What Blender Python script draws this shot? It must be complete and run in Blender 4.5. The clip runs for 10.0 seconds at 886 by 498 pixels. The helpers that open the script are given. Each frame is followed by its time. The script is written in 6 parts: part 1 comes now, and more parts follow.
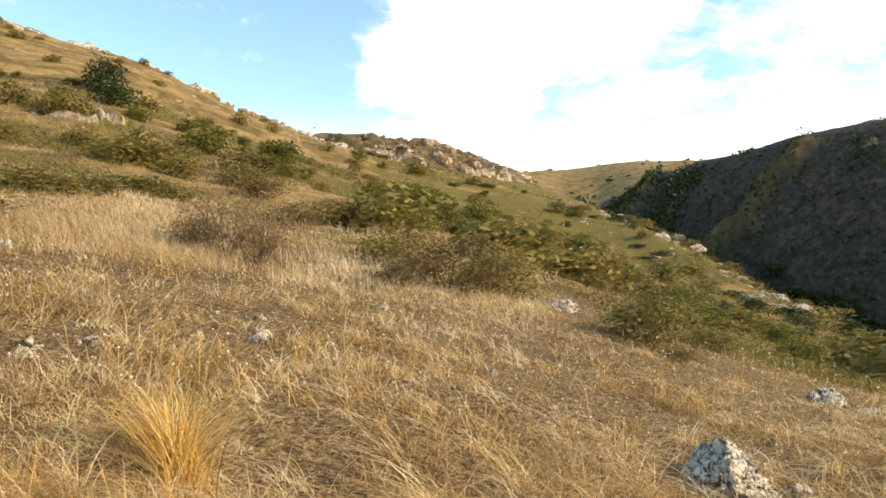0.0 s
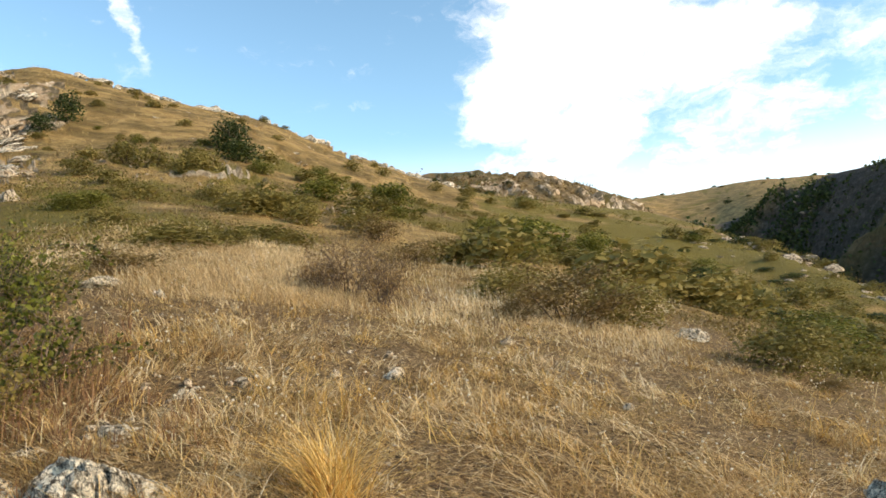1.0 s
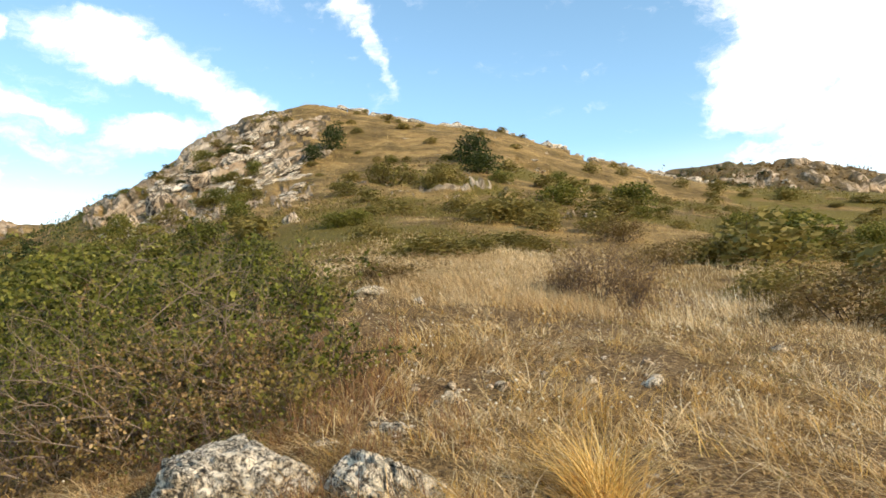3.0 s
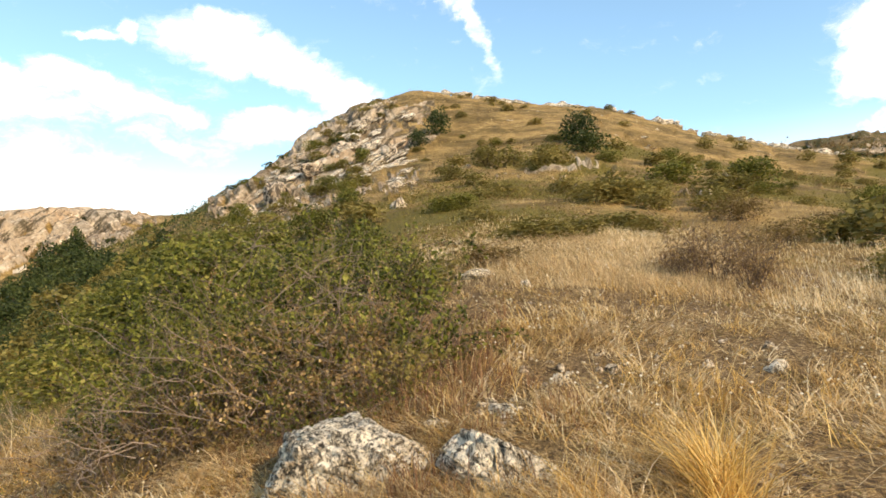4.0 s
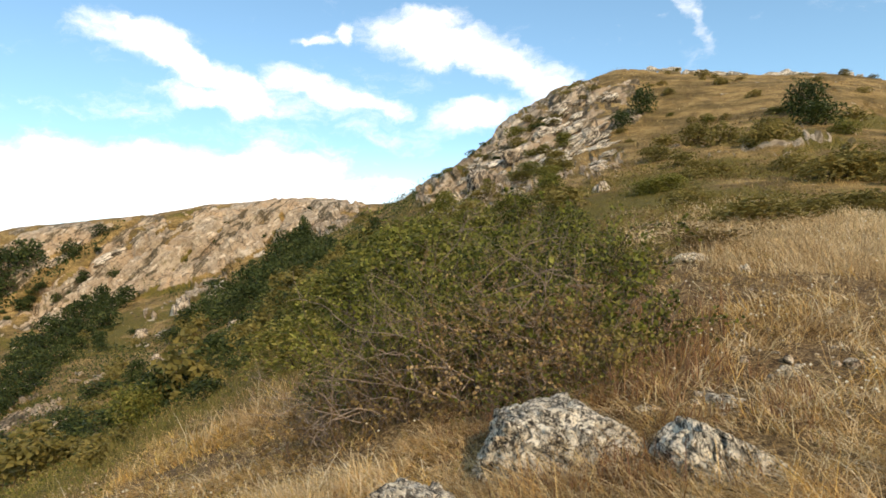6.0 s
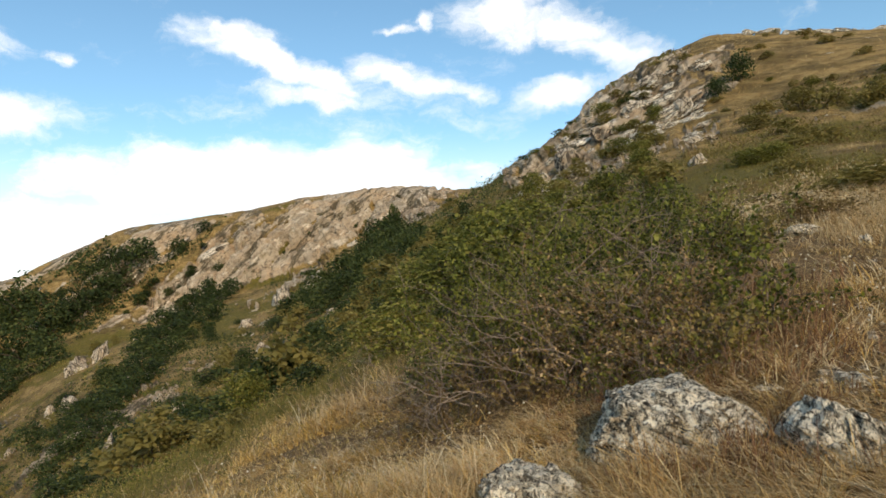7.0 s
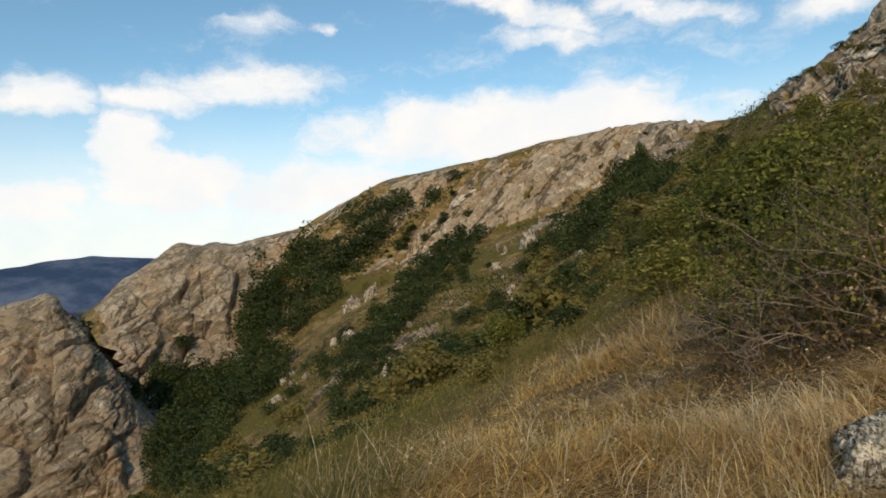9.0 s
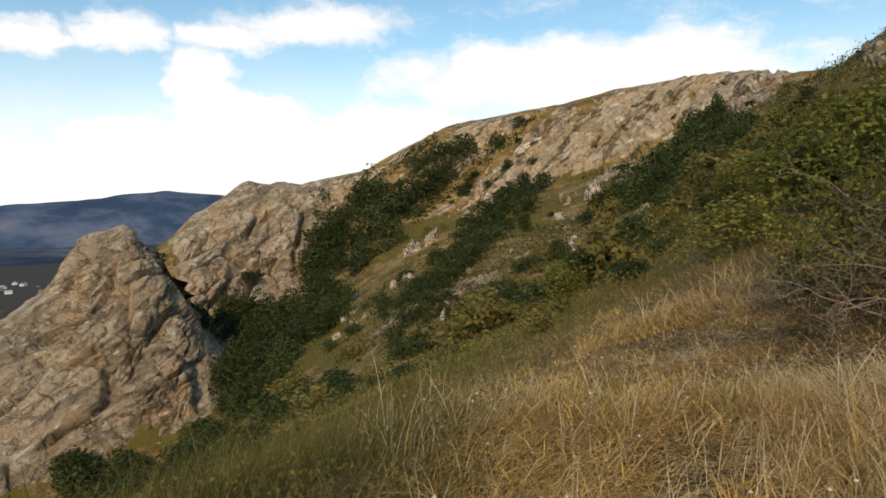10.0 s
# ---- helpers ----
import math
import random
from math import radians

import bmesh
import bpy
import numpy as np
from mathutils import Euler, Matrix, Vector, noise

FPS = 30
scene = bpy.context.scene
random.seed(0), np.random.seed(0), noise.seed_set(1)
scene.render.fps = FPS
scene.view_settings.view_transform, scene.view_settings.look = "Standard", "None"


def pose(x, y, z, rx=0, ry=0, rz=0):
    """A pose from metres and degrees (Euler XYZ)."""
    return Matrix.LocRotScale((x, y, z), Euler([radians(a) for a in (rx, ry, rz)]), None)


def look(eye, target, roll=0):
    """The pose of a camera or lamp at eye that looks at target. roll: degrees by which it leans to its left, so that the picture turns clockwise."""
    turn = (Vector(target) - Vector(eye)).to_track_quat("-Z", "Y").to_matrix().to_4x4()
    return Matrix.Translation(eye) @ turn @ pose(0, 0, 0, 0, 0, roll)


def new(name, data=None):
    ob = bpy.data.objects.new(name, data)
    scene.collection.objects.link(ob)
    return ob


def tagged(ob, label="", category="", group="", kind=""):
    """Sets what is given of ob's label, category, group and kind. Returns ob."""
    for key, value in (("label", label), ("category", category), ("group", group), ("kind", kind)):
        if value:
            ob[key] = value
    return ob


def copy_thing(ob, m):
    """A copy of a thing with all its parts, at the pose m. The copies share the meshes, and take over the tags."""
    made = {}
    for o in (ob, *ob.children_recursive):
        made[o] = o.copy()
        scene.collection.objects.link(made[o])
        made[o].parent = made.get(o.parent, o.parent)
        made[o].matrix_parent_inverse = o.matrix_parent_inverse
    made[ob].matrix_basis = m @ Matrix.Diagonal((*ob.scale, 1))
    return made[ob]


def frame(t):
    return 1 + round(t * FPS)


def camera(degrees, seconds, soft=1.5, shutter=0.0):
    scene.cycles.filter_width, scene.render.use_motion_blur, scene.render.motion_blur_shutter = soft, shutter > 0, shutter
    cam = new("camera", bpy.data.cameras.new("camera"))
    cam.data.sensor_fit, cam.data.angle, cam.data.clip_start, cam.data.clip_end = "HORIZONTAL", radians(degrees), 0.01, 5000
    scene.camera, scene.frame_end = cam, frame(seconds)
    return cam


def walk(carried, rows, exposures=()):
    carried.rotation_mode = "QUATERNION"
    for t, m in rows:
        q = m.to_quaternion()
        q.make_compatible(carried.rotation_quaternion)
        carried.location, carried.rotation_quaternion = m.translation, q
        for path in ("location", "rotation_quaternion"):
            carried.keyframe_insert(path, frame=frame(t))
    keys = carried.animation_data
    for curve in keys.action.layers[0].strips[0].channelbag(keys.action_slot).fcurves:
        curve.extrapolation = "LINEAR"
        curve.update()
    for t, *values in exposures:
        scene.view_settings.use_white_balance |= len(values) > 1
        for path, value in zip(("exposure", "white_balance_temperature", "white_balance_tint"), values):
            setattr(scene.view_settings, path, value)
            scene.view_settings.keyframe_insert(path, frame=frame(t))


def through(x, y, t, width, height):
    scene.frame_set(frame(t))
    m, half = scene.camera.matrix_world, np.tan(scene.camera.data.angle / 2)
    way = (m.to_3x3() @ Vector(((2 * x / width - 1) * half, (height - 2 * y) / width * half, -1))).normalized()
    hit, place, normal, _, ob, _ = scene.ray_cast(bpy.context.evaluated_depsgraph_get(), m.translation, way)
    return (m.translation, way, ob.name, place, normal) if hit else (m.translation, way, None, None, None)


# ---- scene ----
# ------------------------------------------------------------------ camera and its way
EYE = 1.42
cam = camera(65.9, 10.0, soft=1.65)
walk(cam, [
    (0, pose(0.000, 0.000, EYE, 92.00, 1.00, 0.00)),
    (0.5, pose(-0.078, -0.012, EYE + 0.001, 93.71, 2.13, 4.21)),
    (1, pose(-0.125, -0.023, EYE, 95.28, 3.18, 9.35)),
    (1.5, pose(-0.152, -0.045, EYE + 0.008, 96.50, 4.13, 14.32)),
    (2, pose(-0.171, -0.066, EYE + 0.016, 97.61, 4.17, 19.09)),
    (2.5, pose(-0.187, -0.043, EYE + 0.011, 97.57, 3.13, 24.22)),
    (3, pose(-0.205, -0.030, EYE + 0.009, 96.82, 3.39, 29.47)),
    (4.5, pose(-0.205, -0.038, EYE + 0.001, 96.04, 2.42, 42.25)),
    (5, pose(-0.219, -0.058, EYE - 0.006, 96.44, 1.35, 46.13)),
    (5.5, pose(-0.226, -0.063, EYE - 0.020, 96.27, 1.36, 50.74)),
    (7, pose(-0.254, -0.150, EYE - 0.018, 94.45, 3.38, 62.65)),
    (7.5, pose(-0.326, -0.257, EYE, 94.89, 3.93, 66.93)),
    (8, pose(-0.384, -0.322, EYE - 0.015, 93.41, 2.47, 72.64)),
    (8.5, pose(-0.433, -0.354, EYE - 0.033, 92.21, 2.45, 77.41)),
    (9, pose(-0.507, -0.424, EYE - 0.052, 91.00, 3.84, 82.91)),
    (9.5, pose(-0.555, -0.462, EYE - 0.062, 88.47, 1.88, 86.05)),
    (10, pose(-0.584, -0.476, EYE - 0.061, 86.78, 1.58, 88.04)),
], exposures=[(0, 0.44, 7650, 18), (1, 0.18, 7200, 15), (2.5, 0.19, 7050, 15), (4.5, 0.37, 7600, 19), (5.5, 0.10, 7350, 18), (7, -0.42, 6750, 13), (9, -0.82, 6750, 12), (9.5, -0.84, 6750, 12), (10, -0.66, 7000, 14)])

# ------------------------------------------------------------------ light
SUN_BEARING, SUN_HEIGHT = -101.0, 29.0     # bearings count to the left of +y


def bearing_vector(az, el):
    a, e = radians(az), radians(el)
    return Vector((-math.sin(a) * math.cos(e), math.cos(a) * math.cos(e), math.sin(e)))


sun_data = bpy.data.lights.new("sun", "SUN")
sun_data.energy, sun_data.angle, sun_data.color = 3.8, radians(1.5), (1.0, 0.83, 0.60)
sun = new("sun", sun_data)
sun.matrix_world = look(bearing_vector(SUN_BEARING, SUN_HEIGHT) * 100, (0, 0, 0))


class Nodes:
    """Short hand for building node trees."""

    def __init__(self, tree):
        self.tree = tree
        tree.nodes.clear()

    def put(self, value, socket):
        if isinstance(value, bpy.types.NodeSocket):
            self.tree.links.new(value, socket)
        elif value is not None:
            socket.default_value = value

    def add(self, kind, out=0, props=None, **inputs):
        n = self.tree.nodes.new(kind)
        for k, v in (props or {}).items():
            setattr(n, k, v)
        for k, v in inputs.items():
            self.put(v, n.inputs[int(k[1:])] if k[0] == "i" and k[1:].isdigit() else n.inputs[k.replace("_", " ")])
        return n.outputs[out]

    def math(self, op, a, b=None, c=None, clamp=False):
        return self.add("ShaderNodeMath", 0, {"operation": op, "use_clamp": clamp}, i0=a, i1=b, i2=c)

    def vec(self, op, a, b=None, out=0):
        return self.add("ShaderNodeVectorMath", out, {"operation": op}, i0=a, i1=b)

    def noise(self, vector, scale, detail=4.0, rough=0.55, distort=0.0, out="Fac"):
        return self.add("ShaderNodeTexNoise", out, None, Vector=vector, Scale=scale, Detail=detail, Roughness=rough, Distortion=distort)

    def ramp(self, fac, stops, mode="LINEAR"):
        n = self.tree.nodes.new("ShaderNodeValToRGB")
        n.color_ramp.interpolation = mode
        els = n.color_ramp.elements
        while len(els) < len(stops):
            els.new(0.5)
        for e, (p, c) in zip(els, stops):
            e.position = p
            e.color = (c, c, c, 1) if isinstance(c, (int, float)) else (*c, 1)
        self.put(fac, n.inputs[0])
        return n.outputs[0]

    def mix(self, fac, a, b, blend="MIX"):
        n = self.tree.nodes.new("ShaderNodeMix")
        n.data_type, n.blend_type = "RGBA", blend
        for v, s in ((fac, n.inputs[0]), (a, n.inputs[6]), (b, n.inputs[7])):
            self.put((*v, 1) if isinstance(v, tuple) and len(v) == 3 else v, s)
        return n.outputs[2]

    def smooth(self, v, lo, hi, a=0.0, b=1.0):
        return self.add("ShaderNodeMapRange", 0, {"interpolation_type": "SMOOTHSTEP"}, i0=v, i1=lo, i2=hi, i3=a, i4=b)


# cloud banks: bearing, height above the horizon, half widths, lean, weight (degrees)
CLOUDS = [
    (-4, 22, 9, 7, 0, 1.3), (2.5, 17, 5.2, 3.6, 0, 1.25), (-3, 14, 6.0, 4.2, 0, 1.1), (-13, 19.5, 8, 3.6, 8, 1.2), (-10, 28, 13, 7, 0, 1.2), (-30, 18, 12, 12, 0, 0.55), (-15, 13, 11, 6, 0, 0.62), (1, 11, 6, 3, 0, 0.8),
    (34.2, 23.8, 0.75, 5.2, 27, 0.66), (36.2, 27.3, 1.2, 2.6, 24, 0.8),
]
CLOUDS_WEST = [
    (56, 22.6, 5.2, 2.2, -4, 1.05), (49, 20.3, 6.2, 2.0, -33, 1.1), (51.5, 16.6, 4.5, 1.5, 0, 1.0), (62.4, 22.9, 1.0, 1.0, 0, 1.0), (65.2, 22.5, 2.6, 0.4, 0, 0.7),
    (80, 22.0, 5.0, 1.3, 0, 0.9), (75.5, 19.9, 8.0, 1.5, -20, 1.1), (73, 17.1, 6.5, 1.0, -8, 1.0), (65, 18.7, 5.0, 1.4, -14, 1.1), (59, 17.0, 2.8, 0.8, -14, 0.85), (69, 15.5, 15, 6.0, 0, 0.42),
]
CLOUDS_LOW = [
    (76, 10.6, 18, 3.1, 0, 1.35), (93, 6.5, 9, 3.0, 0, 1.25), (97, 19.6, 4.5, 1.2, 0, 0.6), (91.4, 19.2, 1.4, 0.8, 0, 0.95), (98, 15.0, 8.0, 1.6, 0, 1.15), (105, 14.0, 5.5, 1.2, 0, 1.0),
    (112.5, 13.8, 4.5, 1.7, 0, 1.15), (107, 10.8, 3.2, 2.6, 0, 1.45), (104, 7.5, 7.0, 3.2, 0, 1.3), (113, 6.0, 8.0, 2.6, 0, 1.0), (119, 13.2, 3.5, 1.5, 0, 1.0),
]
world = bpy.data.worlds.new("world")
scene.world = world
world.use_nodes = True
w = Nodes(world.node_tree)
sky = w.add("ShaderNodeTexSky", 0, {"sky_type": "NISHITA", "sun_disc": False, "sun_elevation": radians(SUN_HEIGHT),
                                    "sun_rotation": radians(-SUN_BEARING), "altitude": 400.0, "air_density": 1.0,
                                    "dust_density": 0.6, "ozone_density": 0.4})
ray = w.add("ShaderNodeTexCoord", "Generated")
split = w.tree.nodes.new("ShaderNodeSeparateXYZ")
w.put(ray, split.inputs[0])
az = w.math("DEGREES", w.math("ARCTAN2", w.math("MULTIPLY", split.outputs[0], -1.0), split.outputs[1]))
el = w.math("DEGREES", w.math("ARCSINE", split.outputs[2]))
flat = w.add("ShaderNodeCombineXYZ", 0, None, X=az, Y=el, Z=0.0)
wob = w.noise(flat, 0.20, 7.0, 0.62, out="Color")
wob = w.vec("MULTIPLY", w.vec("SUBTRACT", wob, (0.5, 0.5, 0.5)), (6.0, 3.0, 0.0))
bent = w.vec("ADD", flat, wob)
amount = None
for a, e, ra, re, lean, weight in CLOUDS + CLOUDS_WEST + [(*c[:5], 1.2 * c[5]) for c in CLOUDS_LOW]:
    m = w.add("ShaderNodeMapping", 0, {"vector_type": "TEXTURE"}, Vector=bent, Location=(a, e, 0), Rotation=(0, 0, radians(-lean)), Scale=(ra, re, 1))
    b = w.smooth(w.vec("LENGTH", m, out="Value"), 1.55, 0.15, 0.0, weight)
    amount = b if amount is None else w.math("MAXIMUM", amount, b)
fleece = w.noise(w.vec("MULTIPLY", bent, (0.7, 1.5, 1.0)), 0.24, 9.0, 0.66)
thick = w.math("ADD", amount, w.math("MULTIPLY", w.math("SUBTRACT", fleece, 0.5), 2.3))
cover = w.smooth(thick, 0.14, 1.30)
haze = w.math("MAXIMUM", w.smooth(el, 15.0, 3.0, 0.0, 0.85), w.math("MULTIPLY", w.smooth(az, 76.0, 108.0), w.smooth(el, 17.0, 6.0, 0.0, 0.4)))
cover = w.math("MAXIMUM", cover, haze)
shade = w.mix(w.smooth(w.noise(bent, 0.22, 4.0), 0.35, 0.7), (0.90, 0.95, 0.98), (1.0, 1.0, 0.98))
sky_bg = w.add("ShaderNodeBackground", 0, None, Color=w.mix(1.0, sky, (0.84, 1.15, 1.18), "MULTIPLY"), Strength=0.212)
cloud_bg = w.add("ShaderNodeBackground", 0, None, Color=shade, Strength=1.75)
both = w.add("ShaderNodeMixShader", 0, None, i0=cover, i1=sky_bg, i2=cloud_bg)
w.tree.links.new(both, w.tree.nodes.new("ShaderNodeOutputWorld").inputs[0])
# ------------------------------------------------------------------ the lie of the land
def hash3(i, j, k, seed):
    h = (i.astype(np.uint32) * np.uint32(374761393) + j.astype(np.uint32) * np.uint32(668265263)
         + k.astype(np.uint32) * np.uint32(2147483647) + np.uint32(seed * 974711 + 77))
    h = (h ^ (h >> np.uint32(13))) * np.uint32(1274126177)
    return (h ^ (h >> np.uint32(16))).astype(np.float64) / 4294967295.0


def vnoise(p, seed=0):
    """Smooth noise of points (n, 3), from -1 to 1."""
    f = np.floor(p)
    i = f.astype(np.int64)
    u = p - f
    u = u * u * u * (u * (u * 6 - 15) + 10)
    out = 0
    for a in (0, 1):
        for b in (0, 1):
            for c in (0, 1):
                wgt = (u[:, 0] if a else 1 - u[:, 0]) * (u[:, 1] if b else 1 - u[:, 1]) * (u[:, 2] if c else 1 - u[:, 2])
                out = out + wgt * hash3(i[:, 0] + a, i[:, 1] + b, i[:, 2] + c, seed)
    return out * 2 - 1


def fbm(p, octaves=4, seed=0, gain=0.5):
    s, amp, tot = 0, 1.0, 0
    for o in range(octaves):
        s = s + amp * vnoise(p * 2.03 ** o + 17.3 * o, seed + o)
        tot += amp
        amp *= gain
    return s / tot


def cells(p, seed=0):
    """Nearest and second distances to scattered points, and a random number for the nearest: broken blocks."""
    f = np.floor(p)
    i = f.astype(np.int64)
    best, second, ident = np.full(len(p), 9.0), np.full(len(p), 9.0), np.zeros(len(p))
    for a in (-1, 0, 1):
        for b in (-1, 0, 1):
            for c in (-1, 0, 1):
                k = (i[:, 0] + a, i[:, 1] + b, i[:, 2] + c)
                q = np.stack([hash3(*k, seed + m) for m in (1, 2, 3)], 1) + np.stack(k, 1)
                d = np.linalg.norm(q - p, axis=1)
                near = d < best
                second = np.where(near, best, np.minimum(second, d))
                ident = np.where(near, hash3(*k, seed + 4), ident)
                best = np.where(near, d, best)
    return best, second, ident


def step(v, lo, hi):
    t = np.clip((v - lo) / (hi - lo), 0, 1)
    return t * t * (3 - 2 * t)


# Lines along the ground round the camera's stand: bearing, distance and rise in degrees seen from eye height.
KNOLL = [(-60, 4, -19.8), (-22, 4.5, -16.4), (0, 4.5, -11.6), (15, 5, -7.1), (32, 4.8, -5.1), (45, 4, -9.0), (53, 3.8, -12.2),
         (67, 3.6, -15.6), (80, 4, -16.2), (92, 3.8, -18.2), (106, 3.4, -21.2), (120, 3.4, -22.4), (150, 4, -22), (200, 4, -23), (260, 4, -22)]
FIELD_EDGE = [(-60, 10, -11), (-32.6, 10.6, -9.6), (-26.7, 10, -8.6), (-19, 10, -6.9), (-5.5, 13.4, -1.4), (4, 18, 2.4), (10, 19, 3.9),
              (22, 19, 6), (33, 15, 6.3), (42, 14, 5.5), (52, 12, 3), (60, 11, -0.5), (67, 10, -5), (78, 10, -9.4), (85, 10, -12.3),
              (92, 10, -14.6), (99, 9, -17.2), (106, 9, -18.6), (112, 9, -20.6), (125, 9, -22.5), (150, 10, -20), (200, 10, -16), (260, 10, -14.5)]
SLOPE = [(-60, 30, -16), (-33, 28, -8.4), (-25, 28, -5.4), (-19, 30, -3), (-12, 30, -0.5), (-5.5, 30, 2), (4, 32, 5), (12, 33, 7.5), (22, 32, 9),
         (33, 28, 9.5), (42, 26, 8.5), (52, 25, 6.5), (60, 25, 4), (67, 25, -0.5), (78, 25, -7.3), (85, 25, -10.6), (92, 25, -13), (99, 25, -15.8),
         (106, 28, -17.4), (112, 28, -20), (125, 28, -22.5), (150, 30, -20), (200, 30, -14), (260, 30, -15)]
UPPER_SLOPE = [(-60, 50, -15), (-33, 40, -6.7), (-25, 45, -3.3), (-19, 55, -0.2), (-12, 65, 2.2), (-5.5, 70, 4.8), (4, 70, 7.5), (12, 70, 9.8),
               (22, 62, 13), (27, 56, 14.2), (33, 56, 14.3), (42, 55, 13.2), (47, 52, 11.8), (52, 52, 9.8), (60, 55, 6.2), (67, 52, 2.8),
               (78, 50, -5.3), (85, 50, -7.8), (92, 55, -9.5), (99, 65, -12.6), (106, 60, -16.6), (112, 55, -20.2), (125, 55, -23), (150, 60, -20), (200, 60, -13), (260, 60, -14)]
GULLY = [(66, 75, 4.2), (78, 75, -2), (85, 75, -4.2), (92, 85, -6.4), (99, 100, -9), (103, 95, -13), (106, 86, -15.6), (112, 80, -19.6), (125, 75, -23.5), (150, 80, -19)]
CREST = [(-60, 70, -13), (-33, 52, -5.6), (-30, 56, -4), (-25, 62, -1.8), (-22, 70, 0.4), (-19, 80, 2.3), (-14.7, 100, 4.1), (-10, 120, 6.1), (-6.6, 140, 7.2),
         (-2, 140, 8.2), (5, 125, 9.4), (10, 115, 10.8), (12.3, 112, 11.6), (17, 105, 13.2), (23, 100, 15.3), (30, 96, 16.6), (36, 93, 17.9), (40, 92, 18.5),
         (44.6, 88, 17.2), (48, 85, 15.6), (51.5, 83, 13.5), (55, 88, 11.2), (59.6, 110, 8.7), (66, 110, 6.0), (74, 105, 1.5)]
CREST_WEST = [(78, 105, 0.2), (85, 110, -1.2), (92, 115, -3.8), (99, 125, -7.8), (103, 116, -12), (104.8, 110, -12.3), (106.3, 107, -11.2), (107.8, 108, -9.5), (108.9, 109, -7.2),
              (109.7, 110, -5.4), (110.5, 112, -3.6), (111.6, 114, -2.5), (112.5, 116, -0.9), (113.2, 117, -0.3), (114.2, 118, -0.9), (115.8, 118, -0.9), (116.6, 118, -1.5), (117.5, 118, -3.6),
              (118.7, 117, -5.0), (119.9, 116, -5.8), (121.4, 116, -6.9), (126, 112, -10), (150, 110, -14), (200, 110, -12), (260, 110, -12)]
CLIFF_FOOT = [(-60, 115, -13), (-33, 112, -12), (-25, 118, -8.5), (-22, 128, -6), (-19, 145, -2.5), (-15, 180, 1.5), (-10, 200, 4), (-6.6, 190, 6.3), (-2, 180, 8),
              (3, 175, 9), (8, 170, 9.6), (12, 165, 9), (20, 160, 9), (40, 150, 12), (52, 150, 7), (57, 140, 7.5), (60, 135, 8.3), (66, 140, 7), (74, 140, 3.2),
              (78, 142, 2.2), (87, 150, -0.3), (92.5, 155, -1.0), (97.6, 160, -4), (99.7, 150, -7.4), (103, 145, -9.8), (106, 145, -10), (109, 140, -7.5), (112, 140, -6), (121, 140, -10)]
CLIFF_TOP = [(-60, 158, 10), (-33, 158, 10.2), (-27, 165, 9.4), (-23, 178, 8.7), (-20, 200, 8.0), (-15.7, 235, 6.3), (-13, 270, 5.5), (-10, 290, 6.3), (-6.6, 260, 7.9),
             (-3.8, 240, 9.3), (-0.9, 232, 10.3), (3, 235, 10.9), (7.6, 240, 11.2), (11, 240, 11.2), (15, 240, 9), (25, 240, 8), (52, 240, 8), (57, 220, 8.5),
             (59.6, 190, 9), (66.5, 175, 9.5), (74, 175, 9.2), (81, 180, 8.1), (87, 190, 7.1), (92, 195, 4.9), (94.7, 195, 3.6), (97.5, 192, 3.1), (99.1, 190, 2.7), (100.2, 188, 2.4), (100.9, 187, 2.8),
             (102, 186, 2.5), (103.1, 185, 2.5), (103.8, 184, 2.9), (104.7, 184, 2.6), (105.2, 183, 1.9), (106.4, 181, 1.2), (108.4, 178, 0.1), (109.4, 175, -1.1)]
CLIFF_TOP_WEST = [(111, 170, -3), (114, 165, -7), (121, 160, -10), (150, 170, -12), (200, 170, -11), (260, 200, -3)]
PLAIN = [(-60, 900, 5), (-24, 900, 6.5), (-22, 900, 7.3), (-19, 900, 7.6), (-15, 900, 8.1), (-10, 900, 7.9), (-6.6, 900, 7.7), (-2, 900, 6), (20, 900, 3), (60, 900, 3), (95, 900, 0),
         (103, 900, -6), (125, 900, -6), (150, 900, -6), (200, 900, -4), (260, 900, 2)]

STEP_AZ = 0.25
AZ = np.arange(-70, 290, STEP_AZ)
R0, R1, NR = 0.6, 4200.0, 900
LR = np.linspace(math.log(R0), math.log(R1), NR)


def along(line, smooth=0.7):
    """A line's ln distance and height at every bearing of AZ, closed round the circle and slightly eased."""
    a = np.array([p[0] for p in line], float)
    r = np.log([p[1] for p in line])
    h = np.array([EYE + p[1] * math.tan(radians(p[2])) for p in line])
    a = np.concatenate([a - 360, a, a + 360])
    k = np.arange(-16, 17) * STEP_AZ
    ker = np.exp(-0.5 * (k / smooth) ** 2)
    ker /= ker.sum()
    out = []
    for v in (r, h):
        d = np.interp(AZ, a, np.concatenate([v, v, v]))
        out.append(np.convolve(np.concatenate([d[-16:], d, d[:16]]), ker, "valid"))
    return out


